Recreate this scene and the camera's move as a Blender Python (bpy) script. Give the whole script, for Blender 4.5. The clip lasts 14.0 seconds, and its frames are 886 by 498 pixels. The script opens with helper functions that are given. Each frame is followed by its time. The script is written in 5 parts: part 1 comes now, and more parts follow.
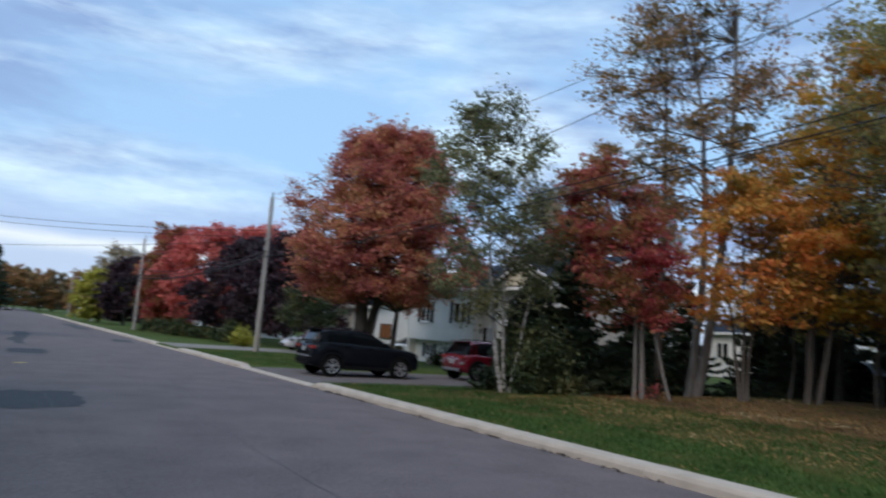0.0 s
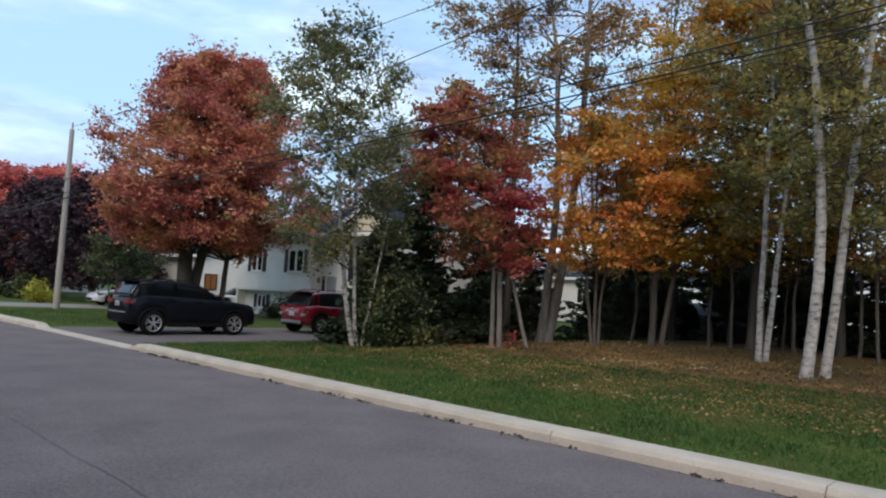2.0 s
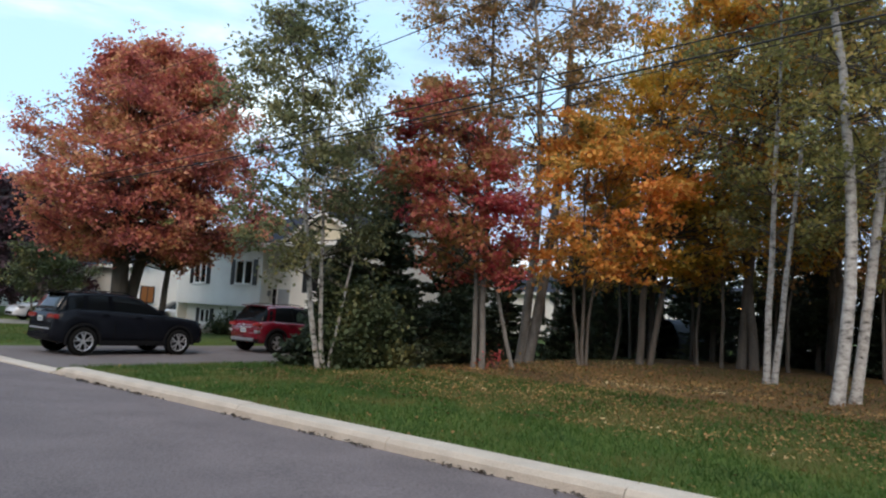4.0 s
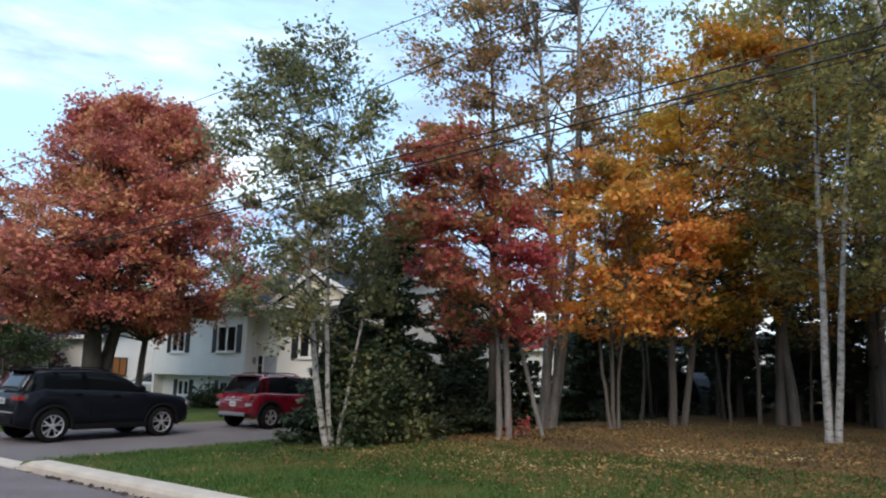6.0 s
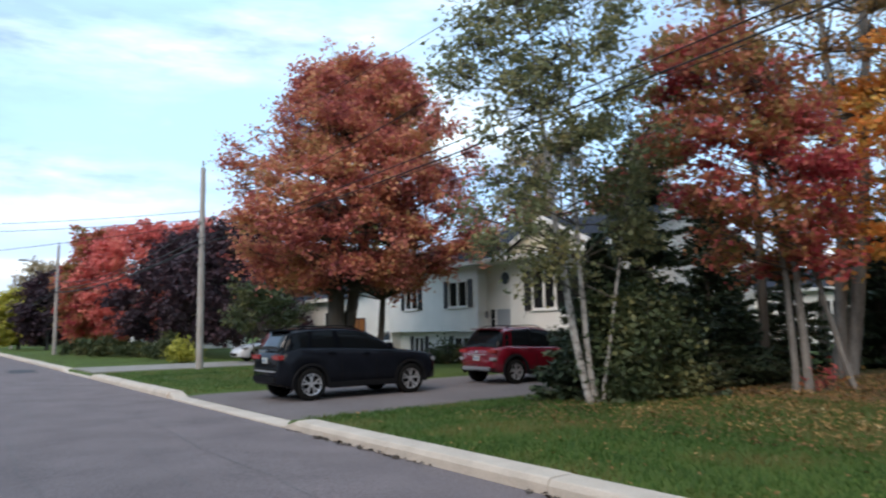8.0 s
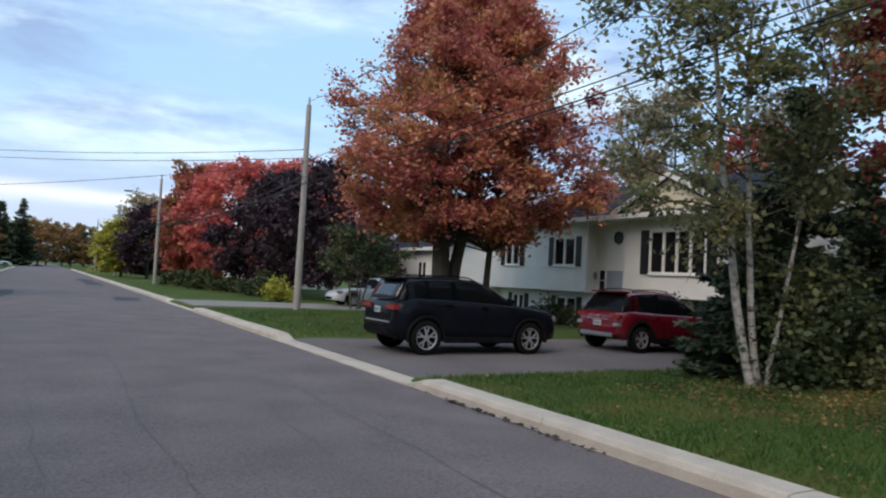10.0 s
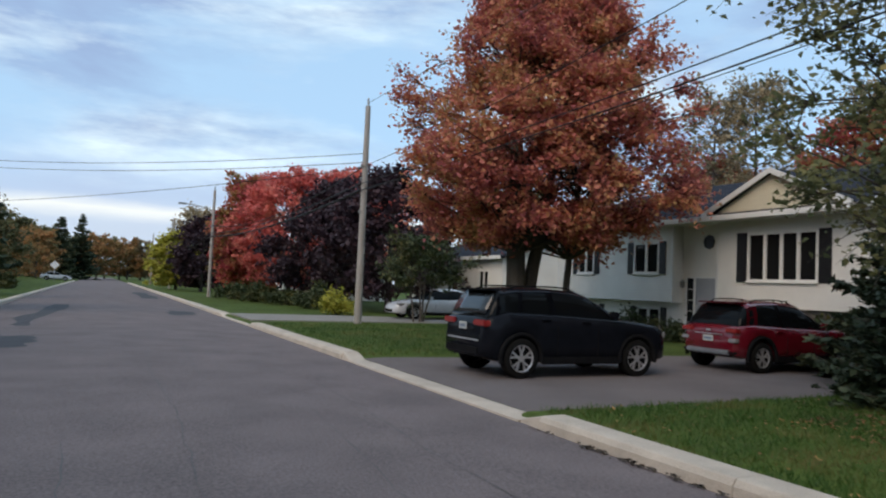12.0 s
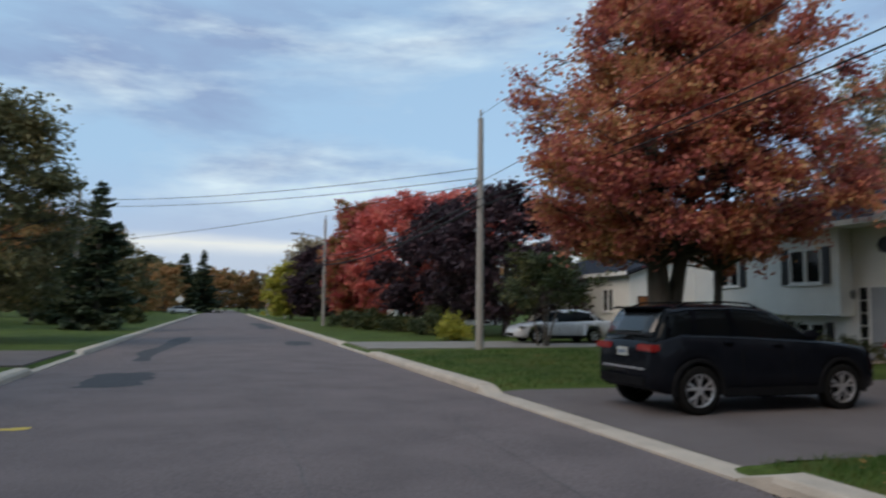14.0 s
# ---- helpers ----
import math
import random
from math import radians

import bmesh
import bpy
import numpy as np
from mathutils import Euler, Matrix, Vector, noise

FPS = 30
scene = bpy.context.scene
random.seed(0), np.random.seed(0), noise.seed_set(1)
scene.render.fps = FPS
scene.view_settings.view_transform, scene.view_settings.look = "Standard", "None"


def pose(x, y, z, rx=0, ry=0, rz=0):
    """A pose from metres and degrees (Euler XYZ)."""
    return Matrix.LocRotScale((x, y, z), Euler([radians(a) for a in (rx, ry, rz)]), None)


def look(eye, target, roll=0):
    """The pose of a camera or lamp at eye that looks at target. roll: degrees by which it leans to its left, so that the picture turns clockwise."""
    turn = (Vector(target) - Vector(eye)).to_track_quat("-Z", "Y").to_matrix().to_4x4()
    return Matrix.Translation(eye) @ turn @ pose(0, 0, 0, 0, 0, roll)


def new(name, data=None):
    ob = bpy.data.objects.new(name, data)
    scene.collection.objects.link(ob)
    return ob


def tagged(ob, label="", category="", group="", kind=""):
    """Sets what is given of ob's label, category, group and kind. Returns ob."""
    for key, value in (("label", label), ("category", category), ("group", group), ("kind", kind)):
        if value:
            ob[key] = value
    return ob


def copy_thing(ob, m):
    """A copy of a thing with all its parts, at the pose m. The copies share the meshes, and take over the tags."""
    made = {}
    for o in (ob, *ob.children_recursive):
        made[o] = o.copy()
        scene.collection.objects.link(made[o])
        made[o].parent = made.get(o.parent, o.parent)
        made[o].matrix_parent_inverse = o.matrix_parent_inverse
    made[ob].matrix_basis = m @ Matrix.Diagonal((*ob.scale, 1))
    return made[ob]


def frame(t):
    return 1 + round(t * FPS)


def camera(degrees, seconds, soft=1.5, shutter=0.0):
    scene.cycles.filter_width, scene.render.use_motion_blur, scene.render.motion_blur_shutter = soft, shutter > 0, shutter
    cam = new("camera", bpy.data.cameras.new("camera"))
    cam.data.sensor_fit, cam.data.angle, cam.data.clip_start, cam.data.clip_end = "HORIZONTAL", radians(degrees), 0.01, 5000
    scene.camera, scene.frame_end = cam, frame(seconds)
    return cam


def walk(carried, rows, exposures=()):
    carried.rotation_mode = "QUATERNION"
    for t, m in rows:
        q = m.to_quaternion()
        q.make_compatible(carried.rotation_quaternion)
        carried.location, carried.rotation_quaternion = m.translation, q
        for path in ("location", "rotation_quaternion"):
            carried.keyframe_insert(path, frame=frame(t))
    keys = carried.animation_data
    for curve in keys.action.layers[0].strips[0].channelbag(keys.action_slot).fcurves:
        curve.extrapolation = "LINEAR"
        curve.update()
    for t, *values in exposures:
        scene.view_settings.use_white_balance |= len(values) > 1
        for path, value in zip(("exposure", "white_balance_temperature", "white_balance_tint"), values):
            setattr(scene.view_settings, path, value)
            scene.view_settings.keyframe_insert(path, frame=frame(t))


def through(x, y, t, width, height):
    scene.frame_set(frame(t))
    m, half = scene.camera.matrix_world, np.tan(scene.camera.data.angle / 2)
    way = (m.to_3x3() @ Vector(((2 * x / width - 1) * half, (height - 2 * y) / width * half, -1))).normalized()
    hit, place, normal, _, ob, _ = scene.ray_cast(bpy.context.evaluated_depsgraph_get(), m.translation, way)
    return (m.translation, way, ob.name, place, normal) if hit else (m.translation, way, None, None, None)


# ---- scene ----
cam = camera(63.6, 14.0, soft=2.1, shutter=0.4)
PATH = [
    (0, (-7.842, 0.219, 1.698), (-6.806, 1.912, 1.942), 4.5),
    (0.5, (-7.73, 0.706, 1.689), (-6.469, 2.242, 1.911), 3.1),
    (1, (-7.548, 1.324, 1.696), (-6.209, 2.787, 1.956), 5.7),
    (1.5, (-7.394, 1.791, 1.749), (-6.065, 3.267, 1.981), 3.8),
    (2, (-7.209, 2.247, 1.68), (-5.781, 3.641, 1.813), 3.2),
    (2.5, (-7.003, 2.761, 1.683), (-5.596, 4.174, 1.839), 2.6),
    (3, (-6.73, 3.272, 1.728), (-5.218, 4.573, 1.876), 2.1),
    (3.5, (-6.513, 3.825, 1.677), (-5.031, 5.155, 1.859), 3.5),
    (4, (-6.31, 4.416, 1.642), (-4.777, 5.687, 1.825), 3.4),
    (4.2, (-6.195, 4.65, 1.637), (-4.707, 5.945, 1.965), 3.3),
    (6.3, (-5.496, 6.616, 1.733), (-3.932, 7.815, 2.078), 1.1),
    (6.5, (-5.42, 6.806, 1.733), (-3.898, 8.065, 2.045), 1.4),
    (7, (-5.192, 7.267, 1.669), (-3.698, 8.581, 1.873), 3.1),
    (7.5, (-5.122, 7.708, 1.612), (-3.772, 9.175, 1.776), -0.4),
    (8, (-4.922, 8.201, 1.62), (-3.762, 9.815, 1.841), -1.0),
    (8.2, (-4.9, 8.391, 1.627), (-3.802, 10.057, 1.761), 1.0),
    (10.3, (-5.027, 10.307, 1.627), (-4.068, 12.061, 1.683), 2.7),
    (10.5, (-5.077, 10.535, 1.689), (-4.16, 12.312, 1.681), 0.8),
    (11, (-4.954, 11.121, 1.655), (-4.124, 12.941, 1.639), 2.6),
    (11.5, (-4.881, 11.605, 1.636), (-3.959, 13.38, 1.661), 3.5),
    (12, (-4.782, 12.144, 1.617), (-3.921, 13.945, 1.727), 2.5),
    (12.5, (-4.764, 12.675, 1.592), (-3.906, 14.476, 1.729), 4.0),
    (13, (-4.678, 13.189, 1.644), (-3.842, 14.993, 1.864), 2.6),
    (13.5, (-4.649, 13.742, 1.638), (-3.84, 15.557, 1.865), 2.0),
    (14, (-4.64, 14.082, 1.587), (-4.053, 15.987, 1.753), 0.6),
]
walk(cam, [(t, look(eye, target, roll)) for t, eye, target, roll in PATH],
     [(0.0, -0.1, 6200, 10), (0.5, -0.1, 6250, 10), (1.0, 0.04, 6350, 10), (1.5, 0.13, 6500, 10), (3.0, 0.40, 6700, 10), (4.2, 0.50, 6800, 10), (6.5, 0.58, 6550, 10), (7.0, 0.52, 6550, 10), (8.0, 0.58, 6550, 10),
      (10.5, 0.04, 6650, 10), (12.0, 0.0, 6850, 10), (13.0, -0.12, 6850, 10), (13.5, -0.22, 6850, 10), (14.0, -0.27, 6850, 10)])

# ---- light: dusk under broken cloud ----
world = bpy.data.worlds.new("dusk_sky")
scene.world = world
world.use_nodes = True
wn, wl = world.node_tree.nodes, world.node_tree.links
wn.clear()


def wnode(kind, **inputs):
    n = wn.new(kind)
    for key, value in inputs.items():
        n.inputs[key].default_value = value
    return n


sky = wn.new("ShaderNodeTexSky")
sky.sky_type, sky.sun_disc = "NISHITA", False
sky.sun_elevation, sky.sun_rotation = radians(39), radians(237)
coord = wn.new("ShaderNodeTexCoord")
wmap = wn.new("ShaderNodeMapping")
wmap.inputs["Scale"].default_value = (1.2, 1.2, 3.6)
wmap.inputs["Location"].default_value = (0.3, 1.9, 0.12)
wl.new(coord.outputs["Generated"], wmap.inputs["Vector"])
cloud = wnode("ShaderNodeTexNoise", Scale=1.9, Detail=7.0, Roughness=0.55, Distortion=0.25)
wl.new(wmap.outputs["Vector"], cloud.inputs["Vector"])
cover = wn.new("ShaderNodeValToRGB")
cover.color_ramp.elements[0].position, cover.color_ramp.elements[1].position = 0.40, 0.62
wl.new(cloud.outputs["Fac"], cover.inputs["Fac"])
shade_map = wn.new("ShaderNodeMapping")
shade_map.inputs["Scale"].default_value = (1.0, 1.0, 4.2)
wl.new(coord.outputs["Generated"], shade_map.inputs["Vector"])
shade_noise = wnode("ShaderNodeTexNoise", Scale=2.6, Detail=6.0, Roughness=0.6)
wl.new(shade_map.outputs["Vector"], shade_noise.inputs["Vector"])
shade = wn.new("ShaderNodeValToRGB")
shade.color_ramp.elements[0].position, shade.color_ramp.elements[0].color = 0.40, (0.27, 0.38, 0.62, 1)
shade.color_ramp.elements[1].position, shade.color_ramp.elements[1].color = 0.60, (0.77, 0.95, 1.05, 1)
wl.new(shade_noise.outputs["Fac"], shade.inputs["Fac"])
clear = wn.new("ShaderNodeMixRGB")
clear.blend_type = "MIX"
clear.inputs["Fac"].default_value = 0.22
clear.inputs["Color1"].default_value = (0.40, 0.64, 0.93, 1)
skymul = wn.new("ShaderNodeMixRGB")
skymul.blend_type = "MULTIPLY"
skymul.inputs["Fac"].default_value = 1.0
skymul.inputs["Color2"].default_value = (0.12, 0.12, 0.12, 1)
wl.new(sky.outputs["Color"], skymul.inputs["Color1"])
wl.new(skymul.outputs["Color"], clear.inputs["Color2"])
both = wn.new("ShaderNodeMixRGB")
wl.new(cover.outputs["Color"], both.inputs["Fac"])
wl.new(clear.outputs["Color"], both.inputs["Color1"])
wl.new(shade.outputs["Color"], both.inputs["Color2"])
sep = wn.new("ShaderNodeSeparateXYZ")
wl.new(coord.outputs["Generated"], sep.inputs["Vector"])
wave = wn.new("ShaderNodeMath")
wave.operation = "MULTIPLY_ADD"
wave.inputs[1].default_value = 0.05
wl.new(shade_noise.outputs["Fac"], wave.inputs[0])
wl.new(sep.outputs["Z"], wave.inputs[2])
low = wn.new("ShaderNodeValToRGB")
low.color_ramp.elements[0].position, low.color_ramp.elements[0].color = 0.11, (1, 1, 1, 1)
low.color_ramp.elements[1].position, low.color_ramp.elements[1].color = 0.21, (0, 0, 0, 1)
wl.new(wave.outputs[0], low.inputs["Fac"])
layers = wn.new("ShaderNodeValToRGB")
el = layers.color_ramp.elements
el[0].position, el[0].color = 0.0, (0.52, 0.60, 0.72, 1)
el[1].position, el[1].color = 0.085, (0.52, 0.62, 0.78, 1)
for p, c in ((0.105, (0.86, 0.90, 0.90, 1)), (0.122, (0.44, 0.55, 0.76, 1)), (0.2, (0.40, 0.53, 0.78, 1))):
    el.new(p).color = c
wl.new(wave.outputs[0], layers.inputs["Fac"])
rim = wn.new("ShaderNodeMixRGB")
wl.new(layers.outputs["Color"], rim.inputs["Color2"])
lowfac = wn.new("ShaderNodeMath")
lowfac.operation = "MULTIPLY"
lowfac.inputs[1].default_value = 0.85
wl.new(low.outputs["Color"], lowfac.inputs[0])
wl.new(lowfac.outputs[0], rim.inputs["Fac"])
wl.new(both.outputs["Color"], rim.inputs["Color1"])
back = wnode("ShaderNodeBackground", Strength=1.2)
wl.new(rim.outputs["Color"], back.inputs["Color"])
wout = wn.new("ShaderNodeOutputWorld")
wl.new(back.outputs["Background"], wout.inputs["Surface"])

sun_data = bpy.data.lights.new("sun", "SUN")
sun_data.energy, sun_data.angle, sun_data.color = 1.75, radians(40), (1.0, 0.84, 0.71)
sun = new("sun", sun_data)
sun.matrix_world = look((-26, -17, 25), (0, 0, 0))

# ---- materials ----


def link(nt, a, b):
    nt.links.new(a, b)


def base_material(name, rough=0.6, metal=0.0, spec=0.5):
    m = bpy.data.materials.new(name)
    m.use_nodes = True
    nt = m.node_tree
    b = nt.nodes["Principled BSDF"]
    b.inputs["Roughness"].default_value, b.inputs["Metallic"].default_value = rough, metal
    b.inputs["Specular IOR Level"].default_value = spec
    return m, nt, b


def surface(name, dark, light, scale=4.0, rough=0.7, metal=0.0, bump=0.0, bump_scale=60.0, fine=0.35, spec=0.5, stretch=(1, 1, 1), coat=0.0):
    """Two-scale varied surface between two colours."""
    m, nt, b = base_material(name, rough, metal, spec)
    tc = nt.nodes.new("ShaderNodeTexCoord")
    mp = nt.nodes.new("ShaderNodeMapping")
    mp.inputs["Scale"].default_value = stretch
    link(nt, tc.outputs["Object"], mp.inputs["Vector"])
    n1, n2 = nt.nodes.new("ShaderNodeTexNoise"), nt.nodes.new("ShaderNodeTexNoise")
    n1.inputs["Scale"].default_value, n1.inputs["Detail"].default_value = scale, 5
    n2.inputs["Scale"].default_value, n2.inputs["Detail"].default_value = bump_scale, 3
    link(nt, mp.outputs["Vector"], n1.inputs["Vector"])
    link(nt, mp.outputs["Vector"], n2.inputs["Vector"])
    mixf = nt.nodes.new("ShaderNodeMix")
    mixf.inputs[0].default_value = fine
    link(nt, n1.outputs["Fac"], mixf.inputs[2])
    link(nt, n2.outputs["Fac"], mixf.inputs[3])
    ramp = nt.nodes.new("ShaderNodeValToRGB")
    ramp.color_ramp.elements[0].position, ramp.color_ramp.elements[0].color = 0.33, (*dark, 1)
    ramp.color_ramp.elements[1].position, ramp.color_ramp.elements[1].color = 0.67, (*light, 1)
    link(nt, mixf.outputs[0], ramp.inputs["Fac"])
    link(nt, ramp.outputs["Color"], b.inputs["Base Color"])
    if bump:
        bp = nt.nodes.new("ShaderNodeBump")
        bp.inputs["Strength"].default_value, bp.inputs["Distance"].default_value = bump, 0.02
        link(nt, n2.outputs["Fac"], bp.inputs["Height"])
        link(nt, bp.outputs["Normal"], b.inputs["Normal"])
    if coat:
        b.inputs["Coat Weight"].default_value = coat
    return m


def leaf_material(name, stops, noise_scale=0.32, through=0.42, mix=0.5, spray=1.15):
    """Leaves: colour drifts over the crown, changes from spray to spray and a little from leaf to leaf."""
    m, nt, b = base_material(name, 0.6, 0.0, 0.3)
    geo = nt.nodes.new("ShaderNodeNewGeometry")
    tc = nt.nodes.new("ShaderNodeTexCoord")
    total = None
    for scale, weight in ((noise_scale, 0.85), (spray, 1.0)):
        ns = nt.nodes.new("ShaderNodeTexNoise")
        ns.inputs["Scale"].default_value, ns.inputs["Detail"].default_value = scale, 1.5
        link(nt, tc.outputs["Object"], ns.inputs["Vector"])
        mul = nt.nodes.new("ShaderNodeMath")
        mul.operation = "MULTIPLY_ADD"
        mul.inputs[1].default_value, mul.inputs[2].default_value = weight, -0.5 * weight
        link(nt, ns.outputs["Fac"], mul.inputs[0])
        if total:
            add = nt.nodes.new("ShaderNodeMath")
            link(nt, total, add.inputs[0])
            link(nt, mul.outputs[0], add.inputs[1])
            total = add.outputs[0]
        else:
            total = mul.outputs[0]
    spread = nt.nodes.new("ShaderNodeMapRange")
    spread.inputs["From Min"].default_value, spread.inputs["From Max"].default_value = -0.30, 0.30
    link(nt, total, spread.inputs["Value"])
    mx = nt.nodes.new("ShaderNodeMix")
    mx.inputs[0].default_value = 1.0 - 0.7 * mix
    link(nt, geo.outputs["Random Per Island"], mx.inputs[2])
    link(nt, spread.outputs["Result"], mx.inputs[3])
    ramp = nt.nodes.new("ShaderNodeValToRGB")
    els = ramp.color_ramp.elements
    for n, (p, c) in enumerate(stops):
        e = els[n] if n < 2 else els.new(p)
        e.position, e.color = p, (*c, 1)
    link(nt, mx.outputs[0], ramp.inputs["Fac"])
    link(nt, ramp.outputs["Color"], b.inputs["Base Color"])
    tr = nt.nodes.new("ShaderNodeBsdfTranslucent")
    link(nt, ramp.outputs["Color"], tr.inputs["Color"])
    ms = nt.nodes.new("ShaderNodeMixShader")
    ms.inputs["Fac"].default_value = through
    out = nt.nodes["Material Output"]
    link(nt, b.outputs["BSDF"], ms.inputs[1])
    link(nt, tr.outputs["BSDF"], ms.inputs[2])
    link(nt, ms.outputs["Shader"], out.inputs["Surface"])
    return m


M = {}
M["asphalt"] = surface("asphalt", (0.088, 0.072, 0.071), (0.205, 0.165, 0.163), 0.9, 0.92, 0, 0.9, 34, 0.66)
M["patch"] = surface("fresh_asphalt", (0.035, 0.036, 0.042), (0.055, 0.056, 0.062), 1.5, 0.85, 0, 0.5, 80, 0.5)
M["crack"] = surface("crack_filler", (0.075, 0.071, 0.071), (0.115, 0.11, 0.108), 3, 0.8)
M["drive"] = surface("driveway_asphalt", (0.100, 0.083, 0.080), (0.165, 0.137, 0.131), 0.7, 0.9, 0, 0.5, 90, 0.5)
M["kerb"] = surface("worn_concrete", (0.38, 0.325, 0.265), (0.60, 0.515, 0.425), 2.2, 0.85, 0, 0.5, 70, 0.5)
M["path"] = surface("concrete_path", (0.19, 0.175, 0.155), (0.27, 0.25, 0.225), 1.2, 0.9, 0, 0.3, 60)
M["siding"] = surface("white_vinyl_siding", (0.70, 0.685, 0.645), (0.80, 0.785, 0.74), 1.1, 0.5, 0, 0.05, 40, 0.3)
M["trim"] = surface("white_trim", (0.70, 0.70, 0.68), (0.80, 0.80, 0.78), 2, 0.45)
M["gable"] = surface("cream_gable_siding", (0.62, 0.57, 0.42), (0.72, 0.67, 0.52), 1.2, 0.5)
M["shingle"] = surface("dark_shingles", (0.018, 0.021, 0.030), (0.036, 0.041, 0.054), 3, 0.95, 0, 0.6, 25, 0.6, 0.1)
M["shutter"] = surface("black_shutter", (0.008, 0.008, 0.010), (0.016, 0.016, 0.018), 4, 0.45)
M["foundation"] = surface("grey_foundation", (0.10, 0.09, 0.085), (0.17, 0.155, 0.145), 1.6, 0.9, 0, 0.4, 40)
M["door"] = surface("grey_door", (0.28, 0.30, 0.33), (0.34, 0.36, 0.39), 2, 0.4)
M["soil"] = surface("garden_soil", (0.035, 0.027, 0.021), (0.085, 0.066, 0.05), 2, 0.95, 0, 0.6, 30)
M["black_paint"] = surface("black_car_paint", (0.006, 0.007, 0.010), (0.009, 0.010, 0.014), 6, 0.14, 0.0, 0, 60, 0.3, 0.10, coat=0.0)
M["red_paint"] = surface("red_car_paint", (0.11, 0.004, 0.012), (0.15, 0.006, 0.015), 5, 0.25, 0.1, 0, 60, 0.3, 0.5, coat=0.7)
M["white_paint"] = surface("white_car_paint", (0.50, 0.51, 0.53), (0.58, 0.59, 0.61), 5, 0.25, 0, 0, 60, 0.3, 0.5, coat=0.6)
M["cladding"] = surface("black_plastic_cladding", (0.007, 0.007, 0.008), (0.013, 0.013, 0.014), 8, 0.75, 0, 0.1, 200, 0.35, 0.03)
M["silver_trim"] = surface("silver_trim", (0.38, 0.39, 0.41), (0.48, 0.49, 0.51), 5, 0.4, 0.5)
M["rubber"] = surface("tyre_rubber", (0.006, 0.006, 0.006), (0.011, 0.0105, 0.010), 9, 0.9, 0, 0.3, 120, 0.35, 0.12)
M["alloy"] = surface("alloy_wheel", (0.46, 0.46, 0.48), (0.60, 0.60, 0.62), 7, 0.35, 0.7)
M["red_lens"] = surface("red_lamp_lens", (0.20, 0.010, 0.014), (0.30, 0.02, 0.02), 12, 0.15, 0, 0, 60, 0.3, 0.6, coat=0.6)
M["clear_lens"] = surface("clear_lamp_lens", (0.22, 0.22, 0.23), (0.34, 0.34, 0.35), 12, 0.12, 0.2, 0, 60, 0.3, 0.6)
M["plate"] = surface("plate_white", (0.40, 0.42, 0.40), (0.48, 0.50, 0.48), 12, 0.4)
M["plate_bar"] = surface("plate_marking", (0.10, 0.14, 0.2), (0.16, 0.2, 0.26), 12, 0.4)
M["pole"] = surface("weathered_pole_wood", (0.24, 0.222, 0.205), (0.38, 0.355, 0.33), 2.0, 0.85, 0, 0.5, 30, 0.5, stretch=(4, 4, 0.4))
M["iron"] = surface("galvanised_steel", (0.22, 0.23, 0.24), (0.34, 0.35, 0.36), 6, 0.5, 0.6)
M["cable"] = surface("black_cable", (0.010, 0.010, 0.012), (0.02, 0.02, 0.022), 4, 0.6)
M["bark"] = surface("grey_maple_bark", (0.055, 0.048, 0.042), (0.14, 0.122, 0.105), 2.5, 0.9, 0, 0.8, 26, 0.5, stretch=(3, 3, 0.6))
M["bark_pale"] = surface("pale_grey_bark", (0.085, 0.077, 0.068), (0.24, 0.222, 0.20), 2.2, 0.9, 0, 0.7, 22, 0.5, stretch=(3, 3, 0.7))
M["bark_dark"] = surface("dark_bark", (0.045, 0.038, 0.032), (0.10, 0.085, 0.07), 2.5, 0.9, 0, 0.8, 26, 0.5, stretch=(3, 3, 0.6))
M["tarp"] = surface("blue_grey_tarpaulin", (0.05, 0.065, 0.09), (0.09, 0.11, 0.145), 2, 0.5, 0, 0.2, 20)
M["yellow"] = surface("yellow_road_mark", (0.5, 0.36, 0.06), (0.6, 0.45, 0.1), 6, 0.8)
M["sign_face"] = surface("white_sign_face", (0.66, 0.66, 0.66), (0.74, 0.74, 0.74), 4, 0.4)
M["curtain"] = surface("pale_curtain", (0.42, 0.40, 0.36), (0.55, 0.53, 0.48), 3, 0.9)
M["dead_leaf"] = leaf_material("fallen_leaves", [(0.1, (0.11, 0.055, 0.027)), (0.45, (0.22, 0.115, 0.042)), (0.8, (0.38, 0.22, 0.08)), (0.97, (0.60, 0.48, 0.27))], 0.4, 0.1, 0.2)
M["grass"] = leaf_material("grass_blades", [(0.12, (0.028, 0.068, 0.012)), (0.5, (0.055, 0.115, 0.020)), (0.72, (0.12, 0.125, 0.036)), (0.92, (0.19, 0.145, 0.055))], 0.35, 0.3, 0.4)


def glass_material():
    m, nt, b = base_material("dark_window_glass", 0.03, 0.0, 0.22)
    b.inputs["Base Color"].default_value = (0.012, 0.013, 0.014, 1)
    return m


M["glass"] = glass_material()
M["car_glass"], _, tint = base_material("tinted_car_glass", 0.05, 0.0, 0.10)
tint.inputs["Base Color"].default_value = (0.005, 0.006, 0.007, 1)
M["rear_glass"], _, rear_tint = base_material("sky_facing_rear_glass", 0.08, 0.0, 0.5)
rear_tint.inputs["Base Color"].default_value = (0.02, 0.025, 0.03, 1)


